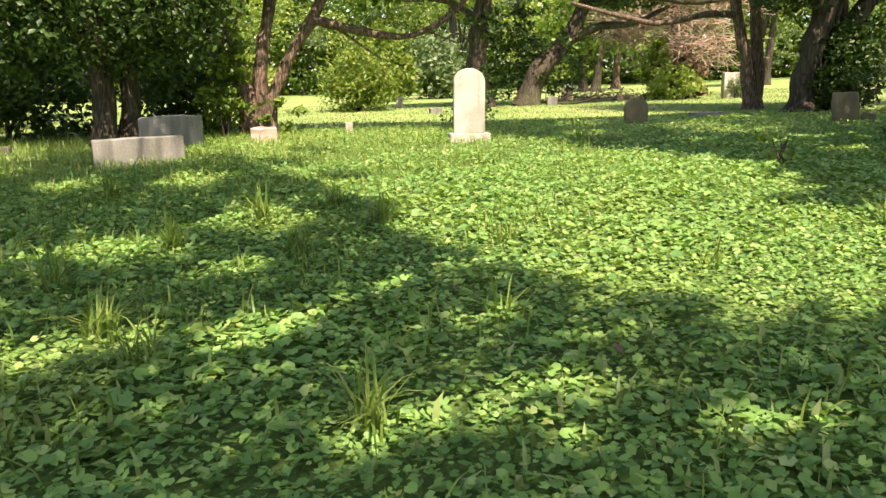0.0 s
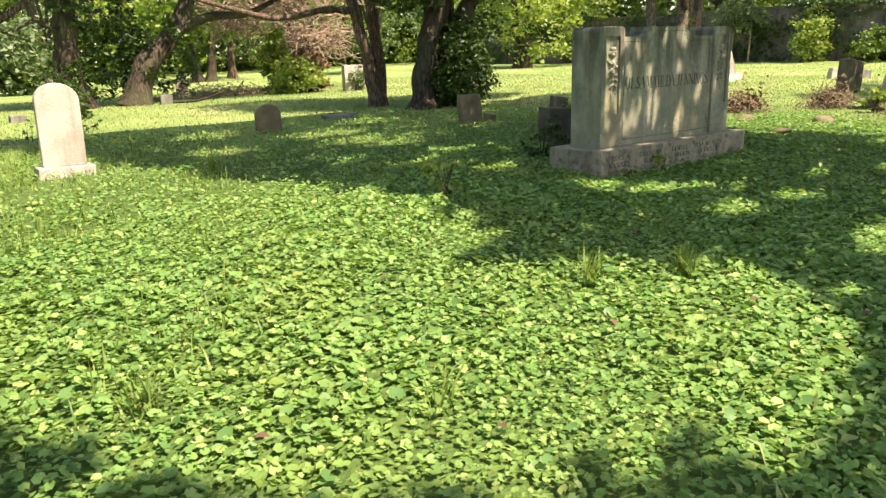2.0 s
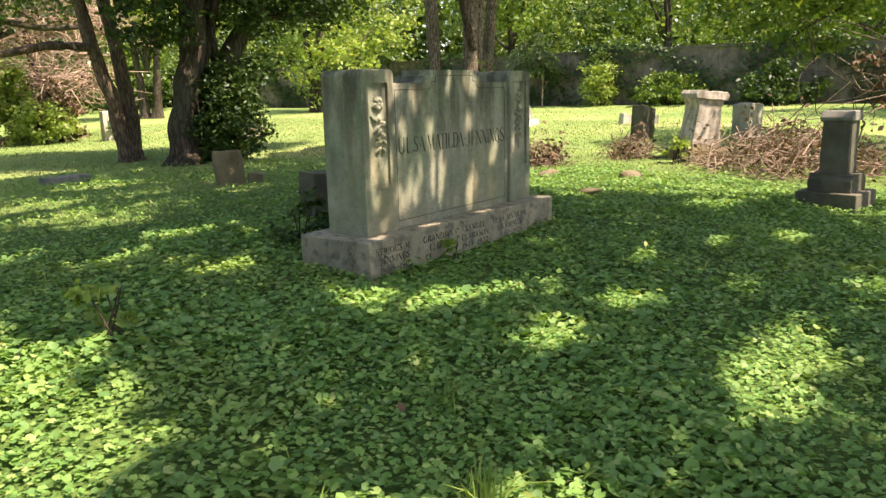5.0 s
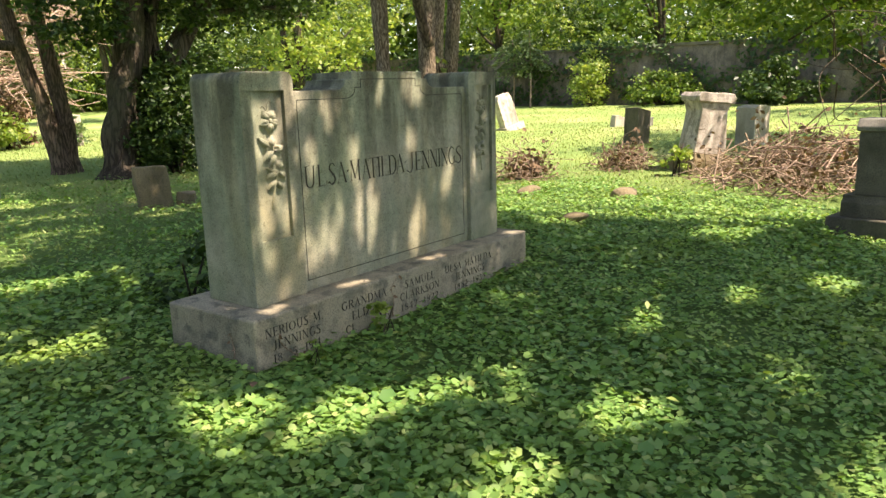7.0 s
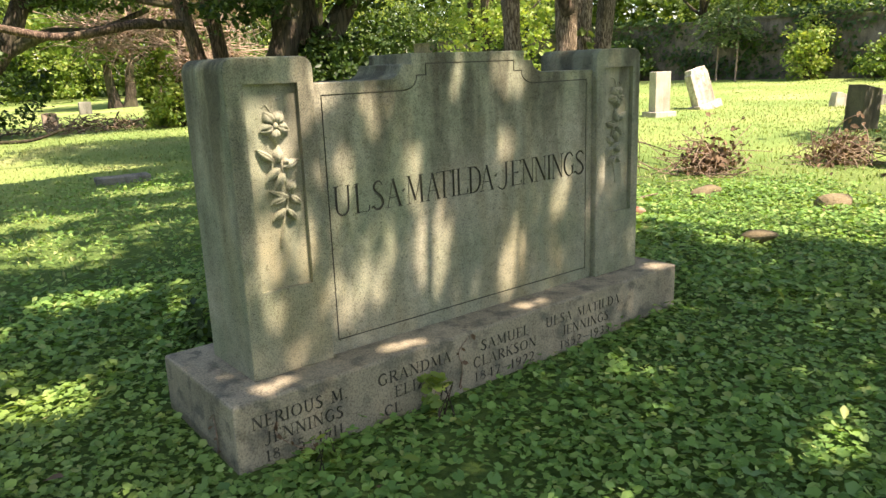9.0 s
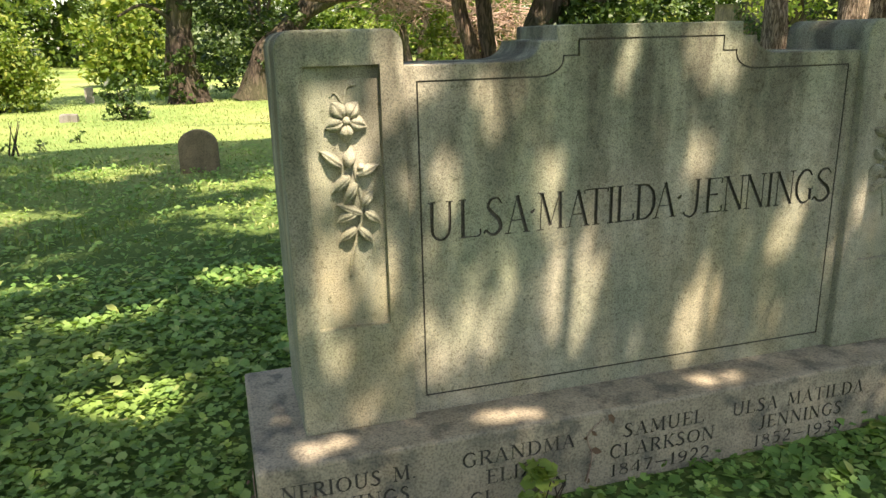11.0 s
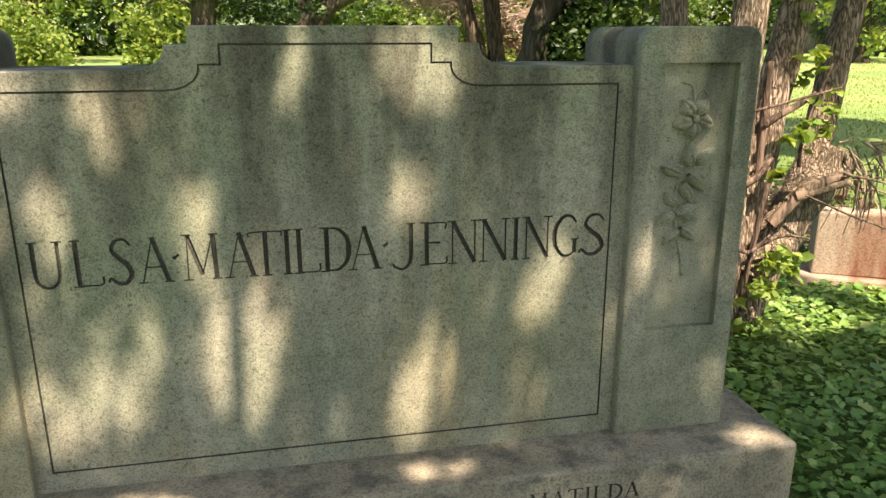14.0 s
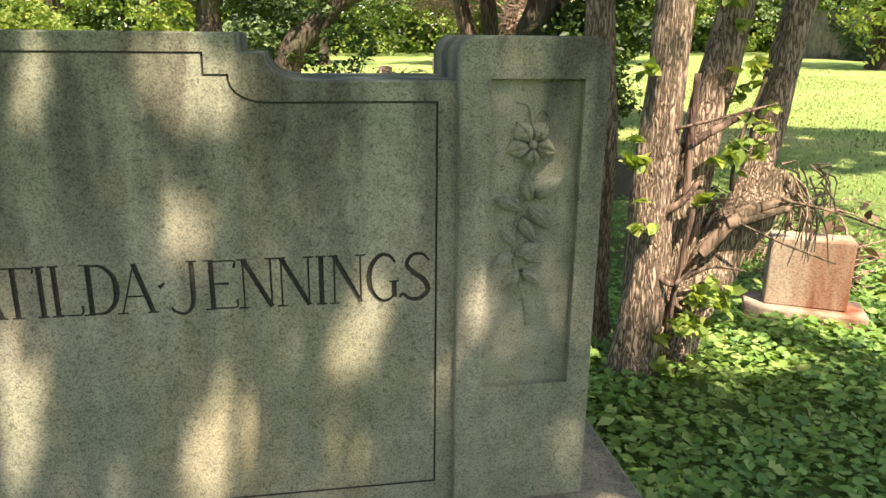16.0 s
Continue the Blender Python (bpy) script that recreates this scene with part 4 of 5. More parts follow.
# ---- boundary wall ----
def boundary_wall():
    bm = bmesh.new()
    y0, y1, x, h = -6.0, 46.0, 37.5, 2.5
    n = 26
    for i in range(n):
        a, b = y0 + (y1 - y0) * i / n, y0 + (y1 - y0) * (i + 1) / n
        z = float(lie(x, (a + b) / 2))
        m = Matrix.Translation((x, (a + b) / 2, z + h / 2 - 0.2)) @ Matrix.Diagonal((0.45, b - a, h + 0.4 + 0.06 * math.sin(i * 2.1), 1))
        bmesh.ops.create_cube(bm, size=1.0, matrix=m)
    wall = part("wall_east", bm, WALL_STONE)
    tagged(wall, "old dark stone boundary wall overgrown with ivy", "wall", kind="structure")
    bm = bmesh.new()
    for i in range(n):
        a, b = y0 + (y1 - y0) * i / n, y0 + (y1 - y0) * (i + 1) / n
        z = float(lie(x, (a + b) / 2))
        bmesh.ops.create_cube(bm, size=1.0, matrix=Matrix.Translation((x, (a + b) / 2, z + h + 0.07)) @ Matrix.Diagonal((0.6, b - a - 0.02, 0.12, 1)))
    part("coping", bm, DARK_STONE, wall, "pale stone coping")


boundary_wall()


# ---- trees ----
def tree(name, x, y, label, stems, limbs, lobes, n_leaves, leaf_size, leaf_mat, bark, template=SIMPLE, flat=0.25, category="tree", group="", crown_label="", clump=26):
    """stems and limbs: (points relative to the foot, first and last radius)."""
    root = thing(name, x, y, label, category, group, sink=0.08)
    for i, (pts, r0, r1) in enumerate(stems):
        part("trunk", tube("trunk", pts, r0, r1, bark, 16, 30, 0.35, 0.5, seed=x + i * 3.1), bark, root)
    for i, (pts, r0, r1) in enumerate(limbs):
        part("limb", tube("limb", pts, r0, r1, bark, 8, 18, 0.3, seed=y + i * 1.7), bark, root)
    if n_leaves:
        p = lobes_points(lobes, n_leaves, clump=clump)
        p = p[p[:, 2] > 0.05]
        part("crown", leaves("crown", p, leaf_size * (0.6 + 0.8 * rng.random(len(p))), template, leaf_mat, flat), leaf_mat, root, crown_label)
    return root


def twigs_in(lobes, n, length, r, seed):
    """Thin bare twigs pointing out of lobes, as limb rows."""
    r_ = random.Random(seed)
    out = []
    for _ in range(n):
        lx, ly, lz, a, b, c = r_.choice(lobes)
        p = Vector((lx + r_.uniform(-a, a) * 0.6, ly + r_.uniform(-b, b) * 0.6, lz + r_.uniform(-c, c) * 0.6))
        d = Vector((r_.uniform(-1, 1), r_.uniform(-1, 1), r_.uniform(-0.5, 0.6))).normalized() * length * r_.uniform(0.5, 1.2)
        k = Vector((r_.uniform(-1, 1), r_.uniform(-1, 1), r_.uniform(-1, 1))) * length * 0.18
        out.append(([tuple(p), tuple(p + d * 0.5 + k), tuple(p + d)], r, r * 0.3))
    return out


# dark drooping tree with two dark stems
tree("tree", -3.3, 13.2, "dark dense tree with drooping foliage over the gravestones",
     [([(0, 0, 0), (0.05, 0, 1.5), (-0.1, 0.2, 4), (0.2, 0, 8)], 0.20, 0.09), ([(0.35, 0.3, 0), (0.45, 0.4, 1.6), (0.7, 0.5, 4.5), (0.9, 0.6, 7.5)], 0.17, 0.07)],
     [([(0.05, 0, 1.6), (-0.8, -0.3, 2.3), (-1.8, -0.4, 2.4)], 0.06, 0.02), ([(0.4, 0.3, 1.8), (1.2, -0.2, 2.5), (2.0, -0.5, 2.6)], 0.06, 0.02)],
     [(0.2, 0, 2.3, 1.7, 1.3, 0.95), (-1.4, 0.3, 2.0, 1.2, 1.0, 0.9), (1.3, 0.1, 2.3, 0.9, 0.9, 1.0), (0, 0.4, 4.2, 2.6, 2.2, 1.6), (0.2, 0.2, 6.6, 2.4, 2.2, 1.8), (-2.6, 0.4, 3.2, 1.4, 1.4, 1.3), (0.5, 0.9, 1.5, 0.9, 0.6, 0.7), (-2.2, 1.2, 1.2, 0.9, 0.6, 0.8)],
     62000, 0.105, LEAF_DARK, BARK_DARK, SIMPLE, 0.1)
# many-stemmed tree with vine, and its long arching limb
tree("tree", -0.95, 14.5, "many-stemmed tree wrapped in leafy vine with an arching limb",
     [([(0.05, 0, 0), (-0.15, 0, 0.9), (-0.42, 0.1, 1.7), (-0.66, 0.1, 2.6), (-1.0, 0.2, 5)], 0.23, 0.12), ([(0.16, 0.05, 0), (0.14, 0, 0.9), (0.25, 0, 1.7), (0.45, 0.1, 2.7), (0.7, 0.1, 4.8)], 0.16, 0.08),
      ([(0.25, 0, 0.1), (0.4, 0, 0.9), (0.85, 0, 1.7), (1.35, 0, 2.5), (2.2, -0.1, 4.2)], 0.13, 0.07)],
     [([(1.15, 0, 2.2), (1.9, -0.1, 2.0), (2.9, -0.2, 1.85), (3.7, -0.3, 2.2), (4.2, -0.3, 2.7)], 0.085, 0.04), ([(1.6, 0, 2.05), (2.1, 0.1, 1.7), (2.45, 0.1, 1.45)], 0.03, 0.01),
      ([(2.9, -0.2, 1.87), (3.3, 0, 1.95), (3.9, 0.1, 1.75)], 0.03, 0.01)],
     [(-0.35, -0.2, 0.9, 0.45, 0.4, 0.8), (-0.5, -0.2, 1.8, 0.45, 0.4, 0.6), (0.45, 0, 0.35, 0.45, 0.35, 0.35), (-0.5, 0.2, 4.6, 2.0, 1.8, 1.3), (1.8, 0, 4.4, 1.8, 1.6, 1.2), (3.4, -0.2, 3.6, 1.6, 1.2, 0.8), (2.6, 0, 3.0, 1.4, 1.0, 0.5), (0.6, 0.2, 3.2, 1.2, 1.0, 0.6)],
     22000, 0.13, LEAF_MID, BARK_RED, SIMPLE, 0.25)
# dark tree behind the white stone, with a leaning second stem
def grown(rows, k):
    """Stem or limb rows, k times as large."""
    return [([tuple(v * k for v in q) for q in pts], r0 * k, r1 * k) for pts, r0, r1 in rows]


tree("tree", 6.9, 26.0, "dark leaning tree in shade behind the white stone",
     grown([([(-0.62, 0, 0), (-0.68, 0, 1.2), (-0.5, 0, 2.6), (0.1, 0.2, 6)], 0.34, 0.14), ([(0.62, -0.1, 0), (0.95, -0.1, 0.9), (1.7, -0.1, 1.7), (2.3, -0.1, 2.9), (2.8, 0, 5)], 0.30, 0.12)], 1.35),
     grown([([(1.6, -0.1, 1.6), (2.4, -0.3, 2.0), (3.4, -0.4, 2.1), (4.4, -0.4, 2.5)], 0.14, 0.05), ([(-0.5, 0, 2.2), (-1.5, -0.2, 2.7), (-2.6, -0.3, 2.7)], 0.1, 0.04),
            ([(2.2, -0.1, 2.6), (3.5, -0.5, 2.75), (4.7, -0.9, 2.55), (5.7, -1.3, 2.6)], 0.11, 0.04), ([(1.2, -0.2, 0.1), (1.9, -0.6, 0.12), (2.4, -1.0, 0.3)], 0.04, 0.02), ([(-0.6, -0.1, 1.5), (-1.2, -0.3, 1.9), (-1.7, -0.4, 1.7)], 0.05, 0.02)], 1.35),
     [tuple(1.35 * v for v in lobe) for lobe in ((-0.75, -0.3, 0.5, 0.6, 0.4, 0.5), (0, 0, 4.6, 2.4, 2.0, 1.5), (2.4, 0, 4.6, 2.4, 2.0, 1.6), (4.5, -0.4, 3.8, 1.8, 1.4, 1.0), (-2.0, -0.2, 3.8, 1.8, 1.4, 1.0), (0.5, 0.6, 1.2, 0.9, 0.6, 1.0), (1.6, 0.9, 1.0, 0.9, 0.6, 0.8), (-0.7, -0.3, 1.5, 0.45, 0.35, 0.9), (1.3, -0.3, 1.3, 0.55, 0.4, 0.8), (0.2, 0.4, 2.0, 0.9, 0.5, 0.8), (3.2, -0.3, 2.9, 1.3, 0.9, 0.5))],
     36000, 0.15, LEAF_DARK, BARK_DARK, SIMPLE, 0.25)
# pair of reddish stems and the dark ivied mass beside them
tree("tree", 11.8, 18.3, "tall tree of twin reddish stems in deep shade",
     [([(-0.10, 0, 0), (-0.30, 0, 1.2), (-0.58, 0, 2.2), (-0.95, 0, 3.8), (-1.5, 0, 6.2)], 0.17, 0.11), ([(0.10, 0.1, 0), (0.02, 0, 1.2), (-0.10, 0, 2.2), (-0.34, 0, 3.8), (-0.6, 0, 6.4)], 0.17, 0.11)],
     [([(-0.6, 0, 2.5), (-1.7, -0.2, 2.5), (-2.9, -0.2, 2.3), (-4.1, -0.3, 2.5), (-5.3, -0.3, 2.8)], 0.10, 0.04)],
     [(-0.4, 0, 5.8, 2.4, 2.2, 1.4), (1.0, 0.5, 4.8, 1.6, 1.6, 1.0)], 9000, 0.15, LEAF_MID, BARK_RED)
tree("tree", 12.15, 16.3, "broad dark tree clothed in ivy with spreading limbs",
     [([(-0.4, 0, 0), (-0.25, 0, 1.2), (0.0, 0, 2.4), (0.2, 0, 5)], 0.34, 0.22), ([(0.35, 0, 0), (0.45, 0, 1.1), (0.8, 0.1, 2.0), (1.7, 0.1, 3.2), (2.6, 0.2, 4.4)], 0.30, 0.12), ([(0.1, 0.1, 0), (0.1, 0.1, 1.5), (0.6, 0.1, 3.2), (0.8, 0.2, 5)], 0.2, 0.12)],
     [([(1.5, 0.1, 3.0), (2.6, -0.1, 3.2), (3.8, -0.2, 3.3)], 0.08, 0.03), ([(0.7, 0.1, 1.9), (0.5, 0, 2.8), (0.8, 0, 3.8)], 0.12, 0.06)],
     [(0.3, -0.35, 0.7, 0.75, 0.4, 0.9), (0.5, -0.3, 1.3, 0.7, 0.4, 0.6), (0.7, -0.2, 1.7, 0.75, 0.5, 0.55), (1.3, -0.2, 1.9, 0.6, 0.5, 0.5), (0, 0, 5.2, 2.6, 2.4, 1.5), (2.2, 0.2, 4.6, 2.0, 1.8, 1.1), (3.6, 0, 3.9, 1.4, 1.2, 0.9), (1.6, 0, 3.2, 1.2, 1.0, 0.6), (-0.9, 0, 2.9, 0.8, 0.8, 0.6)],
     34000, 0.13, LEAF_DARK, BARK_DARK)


# ---- the many-stemmed tree close behind the monument ----
def near_tree():
    root = thing("tree", 10.18, 8.0, "many-stemmed tree with furrowed sunlit bark and cut branch stubs", "tree", sink=0.08)
    stems = [([(-0.10, -0.02, 0), (-0.07, 0.0, 0.4), (-0.05, 0.03, 0.95), (-0.03, 0.03, 1.78), (0.0, 0.05, 3.4), (-0.2, 0.0, 6)], 0.110, 0.062),
             ([(-0.16, 0.42, 0), (-0.16, 0.44, 0.8), (-0.20, 0.44, 1.8), (-0.3, 0.5, 3.2), (-1.0, 0.6, 6)], 0.095, 0.06),
             ([(0.08, 0.14, 0), (0.15, 0.17, 0.6), (0.25, 0.2, 1.17), (0.37, 0.22, 1.8), (0.62, 0.3, 3.2), (1.0, 0.4, 6)], 0.096, 0.06),
             ([(0.12, 0.1, 0), (0.30, 0.12, 0.45), (0.52, 0.2, 0.86), (0.61, 0.25, 1.15), (0.72, 0.28, 1.78), (0.95, 0.3, 3.2), (1.6, 0.4, 6)], 0.098, 0.055)]
    for i, (pts, r0, r1) in enumerate(stems):
        part("trunk", tube("trunk", pts, r0, r1, BARK, 72, 170, 0.28, 0.45, 0.30, seed=2.0 + i * 4.3), BARK, root)
    limbs = [([(0.18, -0.02, 0.66), (0.35, -0.05, 0.84), (0.56, -0.06, 0.91)], 0.036, 0.022), ([(0.28, -0.05, 0.80), (0.42, -0.08, 0.84), (0.54, -0.1, 0.88)], 0.026, 0.016),
             ([(0.09, 0.0, 0.92), (0.085, 0.0, 1.2), (0.09, 0.0, 1.46)], 0.018, 0.016), ([(0.06, 0.05, 1.12), (0.15, 0.0, 1.19), (0.33, -0.04, 1.31)], 0.022, 0.014),
             ([(0.30, -0.02, 0.95), (0.27, -0.06, 1.12), (0.31, -0.08, 1.3), (0.35, -0.1, 1.45)], 0.010, 0.006), ([(-0.02, -0.06, 1.23), (0.2, -0.1, 1.29), (0.42, -0.1, 1.34)], 0.007, 0.005),
             ]
    limbs += [([(0.02, -0.08, 0.28), (0.04, -0.1, 0.6), (0.08, -0.1, 0.90)], 0.014, 0.012), ([(0.50, -0.1, 0.92), (0.75, -0.14, 0.86), (1.05, -0.2, 0.76)], 0.007, 0.004),
             ([(0.30, -0.1, 0.82), (0.5, -0.16, 0.73), (0.74, -0.2, 0.64)], 0.006, 0.004), ([(-0.04, -0.03, 0.84), (0.05, -0.06, 0.92), (0.13, -0.04, 1.0)], 0.022, 0.010),
             ([(-0.1, -0.05, 1.9), (-0.9, -0.3, 3.0), (-1.8, -0.5, 4.6)], 0.05, 0.03), ([(0.9, 0.4, 3.6), (1.9, 0.0, 4.6), (3.0, -0.4, 5.4)], 0.07, 0.03),
             ([(-0.08, -0.05, 0.62), (0.0, -0.12, 0.55), (0.1, -0.14, 0.64)], 0.016, 0.006), ([(0.1, -0.04, 0.55), (0.2, -0.1, 0.62), (0.34, -0.12, 0.6)], 0.012, 0.005)]
    for pts, r0, r1 in limbs:
        part("branch", tube("branch", pts, r0, r1, BARK_RED, 8, 14, 0.4, seed=pts[0][0] * 9), BARK_RED, root)
    part("stub", tube("stub", [(0.16, 0.08, 0.35), (0.40, 0.10, 0.68), (0.64, 0.12, 0.97)], 0.125, 0.10, BARK, 40, 40, 0.4, 0.0, 0.4, seed=9.0), BARK, root, "thick sawn-off branch stub")
    bm = bmesh.new()
    r_ = random.Random(4)
    for _ in range(46):
        a, b = Vector((0.64 + r_.uniform(-0.05, 0.12), 0.06 + r_.uniform(-0.1, 0.12), 0.95 + r_.uniform(-0.12, 0.12))), Vector((r_.uniform(-0.05, 0.16), r_.uniform(-0.1, 0.06), r_.uniform(-0.34, 0.02)))
        me = tube("shred", [tuple(a), tuple(a + b * 0.5 + Vector((0.04, 0, 0.03))), tuple(a + b)], 0.006, 0.002, TWIG, 5, 6, 0.3)
        bm.from_mesh(me)
        bpy.data.meshes.remove(me)
    tagged(part("shredded_bark", bm, TWIG, root, "hanging dead stalks and torn bark"), kind="stuff")
    vine = [(-0.20, -0.08, 1.50, 0.06, 0.05, 0.14), (-0.19, -0.08, 1.12, 0.05, 0.05, 0.12), (-0.16, -0.1, 0.85, 0.05, 0.04, 0.10), (0.28, -0.08, 1.12, 0.16, 0.06, 0.16), (0.36, -0.06, 1.25, 0.10, 0.06, 0.08), (0.10, -0.12, 0.95, 0.05, 0.04, 0.06),
            (0.06, -0.14, 0.28, 0.16, 0.08, 0.22), (0.18, -0.14, 0.42, 0.14, 0.08, 0.2), (0.30, 0.1, 1.7, 0.08, 0.06, 0.3), (0.4, 0.1, 1.4, 0.08, 0.06, 0.15)]
    p = lobes_points(vine, 380, 0.2, 6)
    part("vine", leaves("vine", p, 0.05 + 0.055 * rng.random(len(p)), POINTED, LEAF_LIGHT, 0.35), LEAF_LIGHT, root, "leafy green creeper")
    crown = [(0.3, 0, 6.8, 1.6, 1.6, 1.0), (2.4, 0.4, 6.4, 1.8, 1.6, 1.2), (-0.6, -2.2, 7.4, 1.6, 1.2, 1.0), (2.6, 2.4, 6.0, 1.8, 1.6, 1.2), (1.2, -0.3, 3.9, 1.0, 0.8, 0.5), (-0.9, 0.6, 3.6, 0.8, 0.8, 0.5)]
    p = lobes_points(crown, 8000)
    part("crown", leaves("crown", p, 0.12 + 0.09 * rng.random(len(p)), POINTED, LEAF_MID, 0.4), LEAF_MID, root)


near_tree()


# ---- overhanging trees that shade the path ----
# A crown is laid out by the plan of its shade on the ground: a region, and the gaps (x, y, rx, ry) through which the sun falls.
def gaps_open(x, y, gaps, wobble=0.45):
    """0 inside a gap, 1 in full leaf."""
    keep = np.ones(len(x))
    wob = 1 + wobble * value_noise(x, y, 7.0, 1.3)
    for gx_, gy_, a, b in gaps:
        d = np.hypot((x - gx_) / a, (y - gy_) / b) * wob
        keep = np.minimum(keep, smooth((d - 0.75) / 0.5))
    return keep


def shade_tree(x, y, label, stem, box, region, gaps, n, size, height, bare=0.0, limbs=16):
    """Sun-facing crown leaves over the region; between them limbs from the trunk."""
    sx, sy = rng.uniform(box[0], box[1], n), rng.uniform(box[2], box[3], n)
    full = region(sx, sy) * gaps_open(sx, sy, gaps)
    if box[2] < 5:
        full *= smooth((sy - box[2] - 0.6 + 0.8 * value_noise(sx, sy, 1.9, 0.6)) / 0.5) * smooth((box[1] - sx - 0.3 + 0.4 * value_noise(sx, sy, 2.3, 0.2)) / 0.5)
    thin = smooth((value_noise(sx, sy, 2.9, 2.2) + 0.5 * value_noise(sx, sy, 7.3, 5.1) + 1.0 - bare) / 0.7)
    k = rng.random(n) < full * (0.12 + 0.88 * thin)
    sx, sy = sx[k], sy[k]
    h = height + 1.1 * value_noise(sx, sy, 0.8, 3.3) + rng.normal(size=len(sx)) * 0.35
    foot = float(lie(x, y)) - 0.08
    p = np.stack([sx + SUN.x / SUN.z * h - x, sy + SUN.y / SUN.z * h - y, h + lie(sx, sy) - foot], 1)
    root = thing("tree", x, y, label, "tree", "", sink=0.08)
    part("trunk", tube("trunk", [(0, 0, 0), (0.1, 0, 2), (0.0, 0.2, 4.5), (0.1, 0.1, 7)], stem, stem * 0.4, BARK, 16, 30, 0.35, 0.5, seed=x), BARK, root)
    for q in p[rng.choice(len(p), limbs, replace=False)]:
        part("limb", tube("limb", [(0, 0.05, 2.8), (q[0] * 0.5, q[1] * 0.5, 2.8 + (q[2] - 2.8) * 0.7), tuple(q)], 0.06, 0.015, BARK, 8, 18, 0.3, seed=q[0]), BARK, root)
    part("crown", leaves("crown", p, size * (0.7 + 0.6 * rng.random(len(p))), SIMPLE, LEAF_MID, 0.45), LEAF_MID, root)


def blob(x, y, *spots):
    f = np.zeros(len(x))
    for bx, by, r in spots:
        f = np.maximum(f, smooth((1.2 - np.hypot(x - bx, y - by) / r) / 0.5))
    return f


def west_shade(x, y):
    edge = np.interp(x, (-1.5, -0.5, 0.1, 0.45, 0.7, 1.05, 1.25, 1.5, 2.1, 2.8, 3.1, 4.3, 5.3), (12.5, 8.5, 7.0, 6.0, 5.0, 4.35, 3.85, 3.5, 3.35, 3.05, 2.85, 2.95, 2.55))
    f = smooth((edge - y + 0.3 * value_noise(x, y, 3.1, 0.4) + 0.2 * value_noise(x, y, 8.3, 2.4)) / 0.3)
    return np.maximum(f, 0.8 * blob(x, y, (0.36, 5.7, 0.3), (0.3, 7.5, 0.3), (-0.3, 9.0, 0.4), (0.1, 10.5, 0.35)))


def east_shade(x, y):
    edge = np.interp(y, (2.6, 3.0, 3.4, 4.0, 4.4, 4.8, 5.1, 5.35, 5.6, 6.1, 6.7, 7.2, 8.3, 9.7, 12.4, 16), (4.6, 4.45, 4.55, 4.85, 4.6, 4.1, 3.75, 3.75, 4.2, 4.3, 4.4, 4.45, 4.25, 3.6, 2.95, 2.2))
    far = np.interp(y, (2, 5, 6.5, 8, 10, 14), (12.4, 12.4, 12.0, 10.8, 11.5, 12))
    return smooth((x - edge + 0.25 * value_noise(x, y, 3.3, 1.4) + 0.18 * value_noise(x, y, 8.9, 0.7)) / 0.3) * smooth((far - x + 0.4 * value_noise(x, y, 2.0, 0.5)) / 0.5) * ~((x > 6.45) & (x < 9.7) & (y > 6.6) & (y < 7.85))


def lawn_shade(x, y):
    beyond = smooth((1.15 - np.hypot((x - 15.6) / 2.7, (y - 14.7) / 1.9) + 0.2 * value_noise(x, y, 2.1, 0.9)) / 0.25)
    return np.maximum(east_shade(x, y), beyond * (0.55 + 0.45 * (value_noise(x, y, 3.7, 1.1) > -0.35)))


def monument_shade(x, y):
    return smooth((x - 6.4) / 0.1) * smooth((9.75 - x) / 0.1) * smooth((y - 6.55) / 0.1) * smooth((7.9 - y) / 0.1)


shade_tree(-1.5, -6.5, "broad leafy tree shading the start of the path", 0.32, (-5.5, 6.0, 0.2, 12.5), west_shade,
           [(-0.32, 3.4, 0.36, 0.22), (0.82, 2.55, 0.34, 0.13), (0.28, 2.38, 0.40, 0.15), (-0.39, 5.7, 0.45, 0.4), (1.45, 2.14, 0.26, 0.11), (-1.16, 3.4, 0.45, 0.22), (0.35, 3.9, 0.16, 0.12), (0.84, 3.3, 0.24, 0.12), (1.23, 3.0, 0.2, 0.1),
            (-1.3, 5.0, 0.5, 0.3), (-2.2, 7.5, 0.3, 0.3), (-1.1, 7.6, 0.35, 0.6), (-0.5, 4.4, 0.25, 0.18), (-2.6, 4.2, 0.35, 0.2), (-1.9, 9.8, 0.8, 0.4), (-1.3, 11.3, 0.6, 0.9), (-3.6, 9.2, 0.6, 0.4), (-4.4, 11.4, 0.8, 0.8)],
           62000, 0.18, 7.6)
